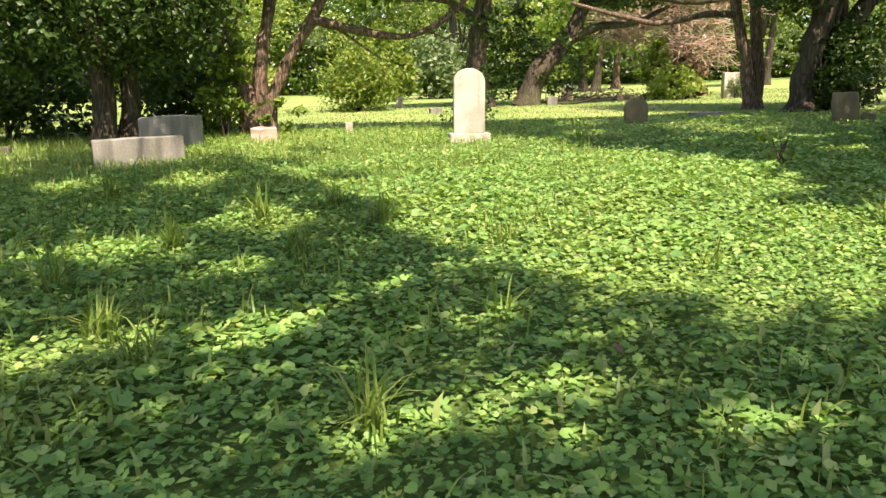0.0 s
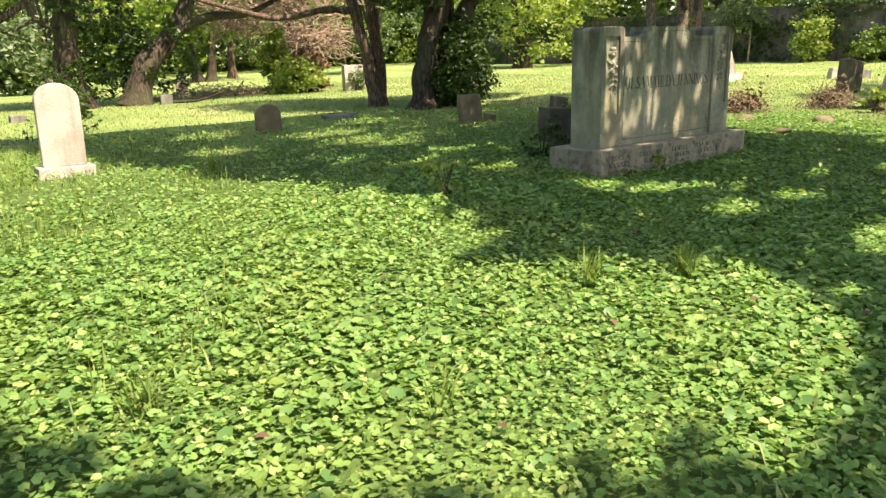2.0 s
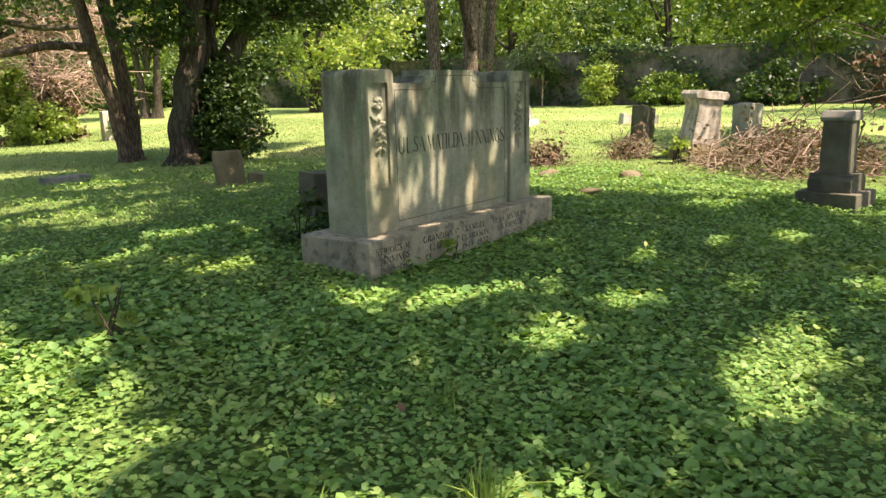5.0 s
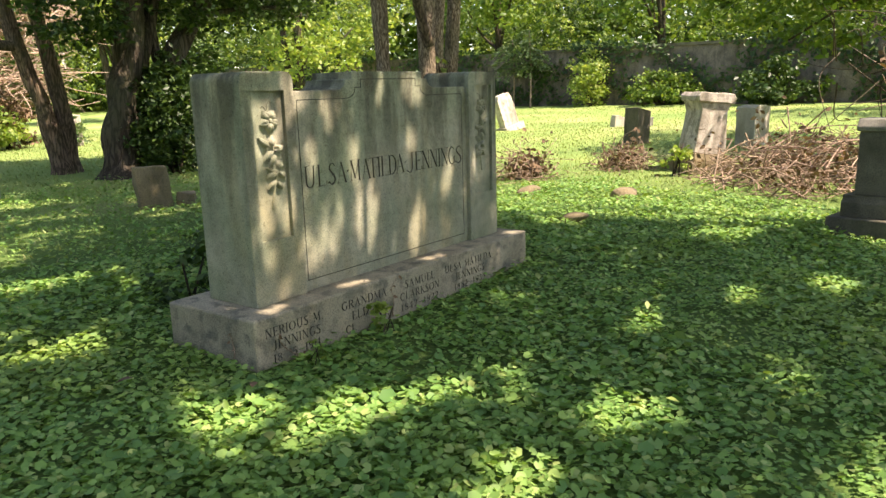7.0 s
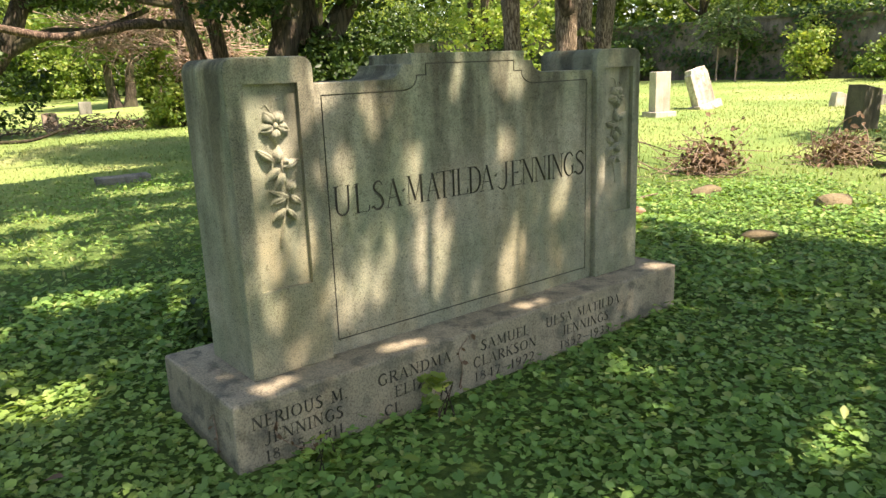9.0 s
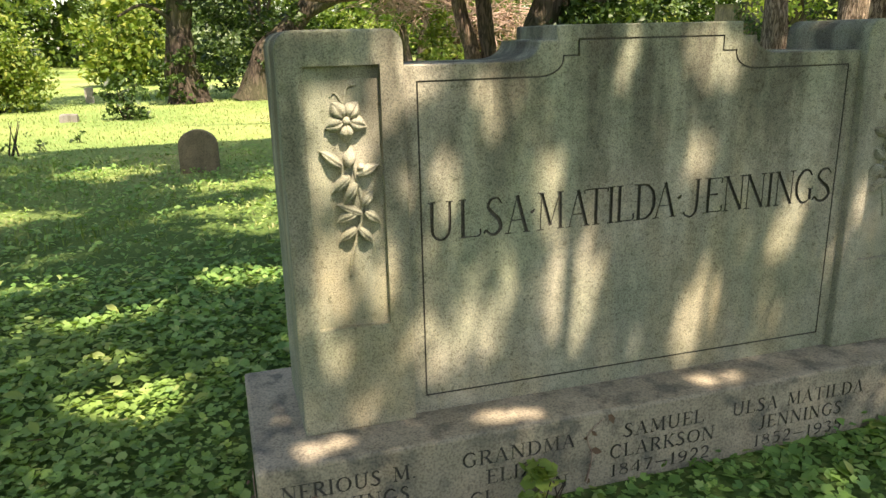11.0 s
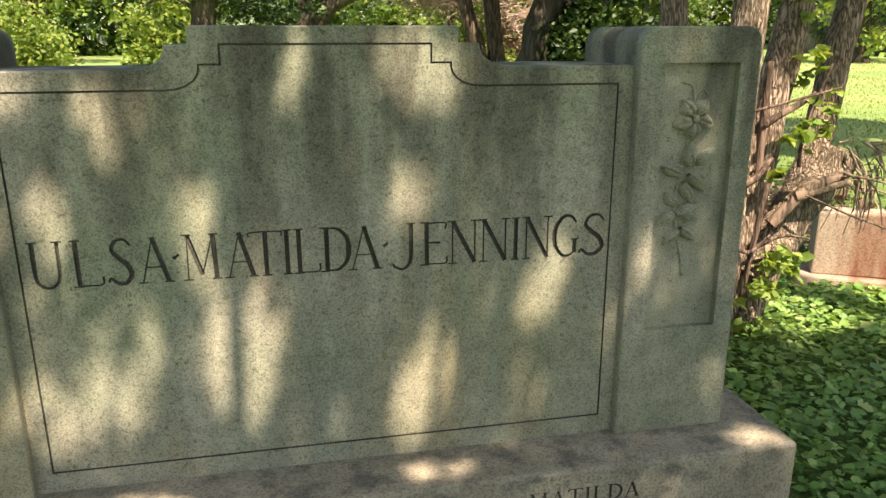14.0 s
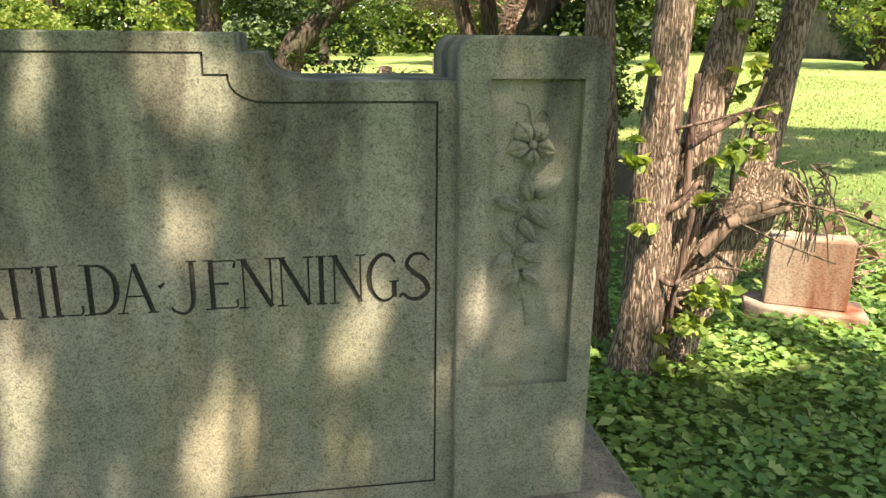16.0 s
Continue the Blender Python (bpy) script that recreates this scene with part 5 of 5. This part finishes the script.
shade_tree(11.5, -4.0, "spreading tree shading the monument", 0.32, (2.6, 13.2, 1.2, 10.2), east_shade,
           [(6.9, 3.72, 0.95, 0.30), (5.05, 3.4, 0.22, 0.1), (8.7, 3.5, 0.5, 0.25), (7.38, 4.85, 0.3, 0.2), (6.48, 5.9, 0.42, 0.2), (6.2, 6.2, 0.35, 0.22), (6.5, 4.92, 0.36, 0.2), (6.25, 7.75, 0.42, 0.22), (6.88, 9.3, 0.5, 0.2), (11.9, 5.6, 0.7, 0.35),
            (8.35, 4.35, 0.3, 0.18), (8.6, 5.25, 0.25, 0.14), (6.95, 5.7, 0.28, 0.16), (5.93, 8.85, 0.35, 0.14), (5.44, 9.7, 0.4, 0.18), (10.35, 8.5, 0.85, 0.60), (11.25, 8.8, 0.35, 0.25), (10.4, 4.4, 0.35, 0.2), (11.1, 7.3, 0.2, 0.1), (9.6, 4.9, 0.25, 0.14)],
           65000, 0.18, 7.6)
shade_tree(9.6, -3.4, "fine-leaved tree whose dappled shade falls on the monument", 0.2, (6.3, 9.8, 6.5, 8.0), monument_shade,
           [(7.74, 7.15, 0.13, 0.14), (8.31, 7.08, 0.09, 0.12), (7.57, 7.41, 0.07, 0.08), (8.17, 7.44, 0.08, 0.07), (8.2, 7.63, 0.12, 0.06), (7.82, 7.65, 0.05, 0.05), (8.64, 7.26, 0.06, 0.07), (8.93, 7.28, 0.05, 0.07), (7.38, 7.57, 0.09, 0.06),
            (6.82, 7.56, 0.09, 0.08), (6.94, 7.33, 0.09, 0.05), (6.87, 7.22, 0.06, 0.06), (7.09, 7.4, 0.05, 0.07), (6.9, 7.08, 0.06, 0.06), (6.78, 7.70, 0.12, 0.05), (7.04, 7.24, 0.06, 0.08), (9.29, 7.04, 0.07, 0.07), (7.23, 7.42, 0.05, 0.07),
            (6.88, 7.48, 0.12, 0.09), (7.02, 7.62, 0.10, 0.06), (7.5, 6.86, 0.14, 0.05), (8.35, 6.86, 0.12, 0.05), (6.85, 6.86, 0.1, 0.06), (9.4, 6.83, 0.12, 0.06)],
           13500, 0.085, 6.6, -0.08, 8)
shade_tree(13.8, 0.5, "high-crowned tree shading the lawn behind the monument", 0.36, (2.0, 18.8, 9.8, 17.0), lawn_shade,
           [(7.7, 10.95, 1.2, 0.55), (6.8, 11.65, 0.7, 0.3), (9.0, 10.4, 0.6, 0.3), (8.25, 11.75, 0.55, 0.3), (7.0, 12.9, 0.9, 0.35), (8.5, 12.75, 0.6, 0.3), (8.75, 14.3, 0.8, 0.35), (4.7, 12.1, 0.5, 0.4), (9.8, 11.8, 0.5, 0.3), (5.3, 14.3, 0.7, 0.4), (10.6, 13.2, 0.7, 0.4)],
           62000, 0.2, 11.5, 0.1, 12)

# ---- drooping tree at the east side, with bare twigs hanging low ----
droop = [(0, 0, 5.2, 3.0, 3.0, 1.6), (-2.2, 1.6, 3.6, 1.8, 1.8, 1.1), (-1.6, 3.6, 3.3, 1.7, 1.6, 1.0), (-0.4, 1.2, 3.4, 1.6, 1.8, 0.9), (-2.6, 0.2, 3.0, 1.3, 1.2, 0.8), (-1.8, 2.2, 2.5, 0.9, 1.0, 0.6), (1.5, 3.0, 4.0, 1.8, 2.0, 1.4)]
tree("tree", 21.0, 3.6, "drooping green tree with dead twigs hanging over the brush", [([(0.6, -0.6, 0), (0.6, -0.6, 2), (0.3, -0.3, 4), (0, 0, 7)], 0.28, 0.1)],
     [([(0.3, -0.3, 3.8), (-1.4, 0.6, 3.2), (-2.8, 1.0, 2.2), (-3.4, 1.2, 1.5)], 0.05, 0.012), ([(0.3, -0.3, 3.6), (-1.2, 1.8, 3.0), (-2.2, 3.0, 2.2)], 0.05, 0.012)] + twigs_in([(-2.2, 0.4, 1.6, 1.6, 1.6, 0.7), (-4.6, 1.2, 1.7, 1.5, 1.2, 0.5)], 40, 1.7, 0.011, 3),
     droop, 16000, 0.15, LEAF_MID, BARK_DARK, SIMPLE, 0.2)


# ---- brush pile ----
def brush_pile(x, y, rx, ry, h, n, label, leaf=300, thick=0.010):
    root = thing("brush_pile", x, y, label, "brush pile")
    r_ = random.Random(int(x * 100))
    bm = bmesh.new()
    for _ in range(n):
        a = r_.uniform(0, 2 * math.pi)
        q = math.sqrt(r_.random())
        px, py = math.cos(a) * q * rx, math.sin(a) * q * ry
        top = h * (1 - q ** 1.5) + 0.04
        pz = r_.uniform(0.02, top)
        d = Vector((r_.gauss(0, 1), r_.gauss(0, 1), r_.gauss(0, 0.45))).normalized() * r_.uniform(0.3, 1.1)
        k = Vector((r_.gauss(0, 1), r_.gauss(0, 1), r_.gauss(0, 1))) * 0.1
        p = Vector((px, py, pz))
        ends = [p - d * 0.5, p + k, p + d * 0.5 + k]
        for e in ends:
            e.z = max(0.01, e.z)
        rr = thick * r_.uniform(0.4, 1.5)
        me = tube("twig", [tuple(e) for e in ends], rr, rr * 0.5, TWIG, 5, 6, 0.2)
        bm.from_mesh(me)
        bpy.data.meshes.remove(me)
    for f in bm.faces:
        f.smooth = True
    tagged(part("twig_tangle", bm, TWIG, root, "tangle of dry reddish-brown twigs"), kind="stuff")
    p = np.stack([rng.normal(size=leaf) * rx * 0.45, rng.normal(size=leaf) * ry * 0.45, np.abs(rng.normal(size=leaf)) * h * 0.42 + 0.03], 1)
    tagged(part("leaf_litter", leaves("leaf_litter", p, 0.05 + 0.07 * rng.random(leaf), POINTED, DEAD, 0.1), DEAD, root, "curled brown dead leaves"), kind="stuff")


brush_pile(15.6, 5.6, 1.5, 1.4, 0.85, 520, "heap of dry reddish-brown cut branches beside gravestones", 900)
brush_pile(16.4, 3.2, 2.0, 1.3, 0.8, 300, "sprawling heap of dry cut branches under trees", 500)
brush_pile(14.3, 9.3, 0.45, 0.4, 0.5, 90, "clump of withered brown stalks in the ivy", 420, 0.006)
brush_pile(15.9, 8.4, 0.5, 0.4, 0.42, 80, "withered brown weeds near the pedestal", 360, 0.006)
brush_pile(11.6, 10.0, 0.5, 0.4, 0.45, 70, "withered brown weeds behind the monument", 300, 0.006)
brush_pile(11.85, 9.15, 0.35, 0.25, 0.5, 60, "withered dark stalks behind a small headstone", 220, 0.006)
brush_pile(11.5, 28.5, 2.6, 1.2, 0.5, 160, "low heap of dead branches on the far lawn", 300, 0.02)


# ---- shrubs, saplings and far trees ----
def shrub(x, y, w, h, mat, n, size, label, flat=0.2, template=SIMPLE, name="shrub"):
    lobes = [(0, 0, h * 0.5, w * 0.42, w * 0.42, h * 0.5), (-w * 0.22, 0.1, h * 0.3, w * 0.3, w * 0.3, h * 0.3), (w * 0.22, -0.1, h * 0.34, w * 0.3, w * 0.3, h * 0.34), (0.1, 0, h * 0.8, w * 0.22, w * 0.22, h * 0.2)]
    r_ = random.Random(int(x * 31 + y * 7))
    stems = [([(r_.uniform(-0.1, 0.1), r_.uniform(-0.1, 0.1), 0), (r_.uniform(-0.3, 0.3) * w, r_.uniform(-0.2, 0.2) * w, h * 0.7)], 0.02 * min(1.5, h), 0.006 * min(1.5, h)) for _ in range(4)]
    root = thing(name, x, y, label, "shrub", sink=0.03)
    for pts, a, b in stems:
        part("stem", tube("stem", [pts[0], tuple((np.array(pts[0]) + pts[1]) / 2), pts[1]], a, b, BARK_DARK, 6, 6), BARK_DARK, root)
    p = lobes_points(lobes, n, 0.35)
    p = p[p[:, 2] > 0.02]
    part("foliage", leaves("foliage", p, size * (0.6 + 0.8 * rng.random(len(p))), template, mat, flat), mat, root)


shrub(1.7, 25.2, 2.4, 2.4, LEAF_YELLOW, 6000, 0.12, "rounded yellow-green evergreen bush on the lawn")
shrub(3.6, 36.0, 3.2, 3.6, LEAF_YELLOW, 3500, 0.24, "bright yellow-green shrub at the wood's edge")
shrub(6.6, 40.0, 4.0, 3.4, LEAF_BLUE, 3500, 0.26, "pale grey-green shrub at the wood's edge")
shrub(-3.0, 41.0, 3.6, 2.6, LEAF_LIGHT, 3500, 0.22, "light green shrub behind the lawn")
shrub(13.9, 26.8, 1.9, 1.4, LEAF_LIGHT, 2600, 0.14, "leafy green weeds round a pale gravestone")
shrub(14.6, 27.2, 1.5, 2.0, DEAD, 1600, 0.14, "upright brown and green shrub half dead")
shrub(13.8, 28.2, 1.2, 2.4, LEAF_YELLOW, 1200, 0.16, "tall yellow-green weeds at the lawn's edge")
shrub(15.6, 25.3, 0.8, 0.9, LEAF_BLUE, 700, 0.09, "pale vine growing over a white stone")
shrub(10.2, 9.9, 0.9, 0.55, LEAF_MID, 500, 0.08, "leafy weeds behind the monument")
shrub(7.3, 8.0, 0.7, 0.5, LEAF_DARK, 420, 0.07, "dark leafy weeds at the monument's back")
shrub(15.4, 7.35, 0.5, 0.75, LEAF_LIGHT, 260, 0.08, "fresh green weeds beside the pedestal")
shrub(4.75, 6.9, 0.42, 0.52, LEAF_LIGHT, 120, 0.08, "single broad-leaved weed in the ivy", name="weed")
shrub(4.9, 21.8, 1.2, 1.1, LEAF_DARK, 700, 0.11, "dark low bush beside a leaning tree")
headstone(3.77, 21.8, 0.34, 0.26, 0.16, GREY_STONE, "small half-sunk pale stone in sunlit lawn", "curved", rough=0.02)
for wx, wy, wh in ((3.0, 16.0, 0.45), (3.3, 16.2, 0.35), (3.55, 16.4, 0.5), (3.8, 16.7, 0.75), (4.1, 17.1, 0.3), (4.5, 17.9, 0.3), (3.15, 15.8, 0.3)):
    shrub(wx, wy, wh * 0.8, wh, LEAF_DARK, 46, 0.06, "sparse dark weed stalk at the lawn's edge", name="weed")


def sapling(x, y, h, label):
    """Slender stem with long drooping compound leaves."""
    r_ = random.Random(int(x * 13))
    root = thing("sapling", x, y, label, "sapling", "saplings by the wall")
    part("trunk", tube("trunk", [(0, 0, 0), (0.08, 0, h * 0.5), (0.02, 0.05, h)], 0.05, 0.02, TWIG, 8, 12), TWIG, root)
    pts = []
    for i in range(26):
        a = r_.uniform(0, 2 * math.pi)
        z = h * r_.uniform(0.5, 1.0)
        ln = r_.uniform(0.7, 1.3)
        for k in range(26):
            t = k / 25
            for s in (-1, 1):
                pts.append((math.cos(a) * ln * t - math.sin(a) * s * 0.10, math.sin(a) * ln * t + math.cos(a) * s * 0.10, z + 0.3 * t - 0.75 * t * t))
    p = np.array(pts) + rng.normal(size=(len(pts), 3)) * 0.02
    part("foliage", leaves("foliage", p, 0.16 * (0.7 + 0.6 * rng.random(len(p))), SIMPLE, LEAF_BLUE, 0.5), LEAF_BLUE, root)


sapling(36.0, 21.5, 3.6, "slender pale-leaved sapling before the dark wall")
sapling(36.3, 22.6, 3.2, "slender pale-leaved sapling before the dark wall")
shrub(36.4, 18.6, 2.2, 2.7, LEAF_LIGHT, 3000, 0.15, "sunlit leafy shrub growing against the wall")
shrub(36.4, 15.2, 4.0, 1.6, LEAF_MID, 3600, 0.15, "mound of ivy and shrubs against the wall")
shrub(36.5, 10.5, 4.0, 1.9, LEAF_DARK, 3000, 0.2, "dark shrubs against the wall")
shrub(36.5, 27.5, 4.0, 2.0, LEAF_DARK, 3000, 0.2, "dark shrubs in shade of the wall")
p = np.stack([np.full(16000, 37.2) - 0.14 * rng.random(16000), rng.uniform(-4, 44, 16000), rng.uniform(0.1, 2.9, 16000)], 1)
keep = value_noise(p[:, 1], p[:, 2] * 2, 0.7, 1.0) + 0.2 * rng.normal(size=len(p)) > 0.05
p = p[keep]
p[:, 2] += lie(p[:, 0], p[:, 1])
tagged(new("wall_ivy", leaves("wall_ivy", p, 0.2 * (0.6 + 0.8 * rng.random(len(p))), SIMPLE, LEAF_DARK, 0.7, np.array((-1.0, 0, 0.3)))), "dark ivy climbing the boundary wall", "ivy", kind="stuff")


def far_tree(x, y, h, r, mat, n, label, stems=1, bark=BARK_DARK, clear=0.3, size=0.32):
    r_ = random.Random(int(x * 17 + y * 29))
    st, lobes = [], []
    for i in range(stems):
        a = r_.uniform(0, 6.28)
        s = 0.35 * (stems > 1)
        st.append(([(math.cos(a) * s, math.sin(a) * s, 0), (math.cos(a) * s * 1.8, math.sin(a) * s * 1.8, h * 0.3), (math.cos(a) * s * 3, math.sin(a) * s * 3, h * 0.75)], 0.16 + 0.012 * h, 0.06))
    for i in range(9):
        a, q, z = r_.uniform(0, 6.28), r_.uniform(0.1, 0.75) * r, h * r_.uniform(clear + 0.1, 0.95)
        k = r * r_.uniform(0.35, 0.6)
        lobes.append((math.cos(a) * q, math.sin(a) * q, z, k, k, k * 0.7))
    limbs = [([(0, 0, h * 0.25), (lx * 0.5, ly * 0.5, lz * 0.7), (lx, ly, lz)], 0.09, 0.03) for lx, ly, lz, *_ in lobes[:5]]
    tree("tree", x, y, label, st, limbs, lobes, n, size, mat, bark, SIMPLE, 0.2, group="trees at the cemetery's edge")


far_tree(17.2, 44.0, 9, 4.0, LEAF_MID, 3500, "many-stemmed tree at the far lawn", 3, BARK_DARK, 0.25)
far_tree(20.0, 46.5, 9, 3.6, LEAF_MID, 3000, "single-stemmed tree at the far lawn", 1, BARK_RED, 0.3)
far_tree(9.5, 45.0, 10, 4.2, LEAF_LIGHT, 3500, "light green tree behind the lawn", 2)
far_tree(-5.0, 51.0, 10, 4.5, LEAF_LIGHT, 3500, "light green tree behind the lawn", 2)
far_tree(-9.5, 26.0, 9, 4.0, LEAF_MID, 4000, "green tree in the western wood", 2, clear=0.0)
far_tree(-8.0, 19.5, 7, 3.0, LEAF_MID, 4500, "low-branched green tree by the graves", 2, clear=-0.05, size=0.22)
far_tree(26.0, 40.0, 10, 4.2, LEAF_LIGHT, 3500, "sunlit tree beyond the far lawn", 2)
far_tree(32.0, 33.0, 11, 4.4, LEAF_LIGHT, 7000, "sunlit tree over the wall corner", 2, clear=-0.08, size=0.28)
far_tree(40.5, 26.0, 12, 5.0, LEAF_MID, 4500, "tall green tree behind the wall", 1)
far_tree(41.0, 17.0, 12, 5.0, LEAF_MID, 4500, "tall green tree behind the wall", 1)
far_tree(41.0, 8.0, 12, 5.0, LEAF_DARK, 4500, "tall dark tree behind the wall", 1)
far_tree(33.0, 2.0, 10, 4.5, LEAF_DARK, 4500, "dark tree overhanging the wall", 1, clear=0.1)
far_tree(41.0, -2.0, 12, 5.0, LEAF_DARK, 4000, "tall dark tree behind the wall", 1)

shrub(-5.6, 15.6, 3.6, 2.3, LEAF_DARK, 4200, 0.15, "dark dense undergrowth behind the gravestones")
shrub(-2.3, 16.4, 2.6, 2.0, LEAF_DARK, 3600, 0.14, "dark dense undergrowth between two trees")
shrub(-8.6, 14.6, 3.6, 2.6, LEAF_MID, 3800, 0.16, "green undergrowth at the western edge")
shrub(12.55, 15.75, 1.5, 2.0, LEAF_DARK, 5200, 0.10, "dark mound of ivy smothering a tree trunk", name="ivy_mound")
shrub(-1.5, 14.15, 0.9, 1.5, LEAF_MID, 1800, 0.08, "leafy vine climbing round a tree's foot", name="vine")


def dead_tree(x, y, label, lobes, n, length, r, seed):
    """A leafless tangle of pale twigs on a leaning stem."""
    root = thing("tree", x, y, label, "tree", sink=0.05)
    part("trunk", tube("trunk", [(0, 0, 0), (0.1, 0, 1.5), (-0.2, 0, 3.2), (-0.1, 0.1, 5)], 0.16, 0.05, BARK_RED, 12, 18, 0.3), BARK_RED, root)
    bm = bmesh.new()
    for pts, a, b in twigs_in(lobes, n, length, r, seed):
        me = tube("twig", pts, a, b, PALE_TWIG, 4, 6, 0.2)
        bm.from_mesh(me)
        bpy.data.meshes.remove(me)
    tagged(part("twig_tangle", bm, PALE_TWIG, root, "tangle of bare pale twigs"), kind="stuff")
    p = lobes_points(lobes, 900, 0.2)
    part("crown", leaves("crown", p, 0.13, SIMPLE, DEAD, 0.2), DEAD, root, "sparse withered brown leaves")


dead_tree(15.0, 29.0, "half-dead tree of pale pinkish bare twigs", [(0, 0, 3.6, 2.4, 1.6, 1.3), (-2.2, 0, 2.8, 1.6, 1.2, 0.9), (2.0, 0, 4.2, 1.6, 1.4, 1.0), (0, 0, 5.0, 2.0, 1.6, 1.0), (0.6, -0.5, 2.0, 1.8, 1.0, 0.8)], 900, 1.7, 0.024, 11)
dead_tree(17.2, 3.4, "dead shrub of bare pale twigs over the brush", [(-0.6, 0.6, 1.5, 1.0, 1.0, 0.6), (0.4, 0.2, 1.9, 0.9, 0.9, 0.6)], 70, 1.5, 0.012, 5)


def woods():
    """Far woods that close the place all round: crowns of many leaves in view, coarser above."""
    for mat, count, seed in ((LEAF_DARK, 330, 1), (LEAF_MID, 520, 2), (LEAF_LIGHT, 230, 3), (LEAF_BLUE, 200, 4)):
        r_ = random.Random(seed)
        lobes = []
        while len(lobes) < count:
            a, r = radians(r_.uniform(0, 136)), r_.uniform(50, 66)
            x, y = 8 + r * math.cos(a), 8 + r * math.sin(a)
            if x < 39 and y < 46:
                continue
            z = 9.5 * r_.random() ** (1.4 if mat is LEAF_DARK else 0.8)
            k = r_.uniform(0.9, 2.2)
            lobes.append((x, y, float(lie(x, y)) + z, k, k, k * 0.75))
        p = lobes_points(lobes, count * 170, 0.5, 14)
        p = p[p[:, 2] > lie(p[:, 0], p[:, 1])]
        tagged(new("far_woods", leaves("far_woods", p, 0.26 * (0.6 + 0.8 * rng.random(len(p))), SIMPLE, mat, 0.25)), "dense summer woods round the cemetery", "woods", kind="stuff")
    n = 46000
    a, r = rng.uniform(0, radians(136), n), rng.uniform(60, 70, n)
    x, y = 8 + r * np.cos(a), 8 + r * np.sin(a)
    z = 10.5 * rng.random(n) ** 1.2
    tagged(new("far_woods", leaves("far_woods", np.stack([x, y, z + lie(x, y)], 1), 0.75 * (0.6 + 0.8 * rng.random(n)), SIMPLE, LEAF_MID, 0.15)), "dense green depths of the summer woods", "woods", kind="stuff")
    n = 40000
    a, r = rng.uniform(0, 2 * np.pi, n), rng.uniform(58, 74, n)
    x, y = 8 + r * np.cos(a), 8 + r * np.sin(a)
    z = (16 + 3.5 * np.sin(a * 23) + 2.5 * np.sin(a * 51 + 1)) * rng.random(n)
    tagged(new("far_woods", leaves("far_woods", np.stack([x, y, z + lie(x, y)], 1), 1.0 * (0.6 + 0.8 * rng.random(n)), SIMPLE, LEAF_DARK, 0.1)), "tall dark summer woods far behind", "woods", kind="stuff")


woods()


# ---- small things on and round the monument ----
def dry_vine(points, label, yface):
    """A dead tendril with a few shrivelled leaves clinging to a stone."""
    me = tube("dry_vine", points, 0.004, 0.002, TWIG, 5, 14, 0.5)
    ob = tagged(new("dry_vine", me), label, "vine")
    for c in curve_points(points, 6):
        p = c + rng.normal(size=3) * np.array((0.012, 0.004, 0.012))
        part("withered_leaf", leaves("withered_leaf", [p], 0.035 * (0.6 + 0.8 * rng.random()), POINTED, DEAD, 0.6, np.asarray(yface, float)), DEAD, ob)


headstone(8.32, 8.75, 0.36, 0.30, 0.56, DARK_STONE, "dark rough stone block behind the monument", "slant", yaw=-12, lean=-4, rough=0.03)
dry_vine([(7.80, 6.60, 0.56), (7.82, 6.598, 0.66), (7.80, 6.598, 0.74), (7.86, 6.598, 0.80)], "thin dead tendril clinging to the plinth", (0, -1, 0.2))
dry_vine([(7.02, 6.60, 0.53), (6.93, 6.598, 0.58), (6.85, 6.598, 0.66), (6.86, 6.598, 0.71)], "curling dead tendril on the plinth's face", (0, -1, 0.2))
dry_vine([(6.68, 6.80, 0.55), (6.678, 6.78, 0.63), (6.678, 6.80, 0.72)], "dark dead sprig on the plinth's end", (-1, 0, 0.2))
shrub(7.60, 6.46, 0.22, 0.26, LEAF_LIGHT, 70, 0.05, "fresh green sprig growing against the plinth", 0.5, ROUND, "weed")
shrub(6.98, 6.44, 0.16, 0.20, LEAF_MID, 34, 0.045, "small green sprig growing against the plinth", 0.5, ROUND, "weed")
for fx, fy, fs in ((6.1, 6.9, 0.07), (6.45, 6.35, 0.05), (4.7, 3.1, 0.05), (3.0, 4.4, 0.05), (2.3, 3.5, 0.05), (3.5, 3.9, 0.045), (1.5, 4.0, 0.05), (5.0, 4.9, 0.05), (7.0, 6.1, 0.04), (2.9, 5.2, 0.05), (4.4, 3.6, 0.045), (1.2, 2.7, 0.06), (0.7, 3.6, 0.045), (5.9, 7.4, 0.05)):
    pz = float(lie(fx, fy)) + 0.085
    tagged(new("fallen_leaf", leaves("fallen_leaf", [(fx, fy, pz)], fs * 1.5, POINTED, DEAD, 0.75)), "curled brown fallen leaf lying on the ivy", "leaf", "fallen leaves")
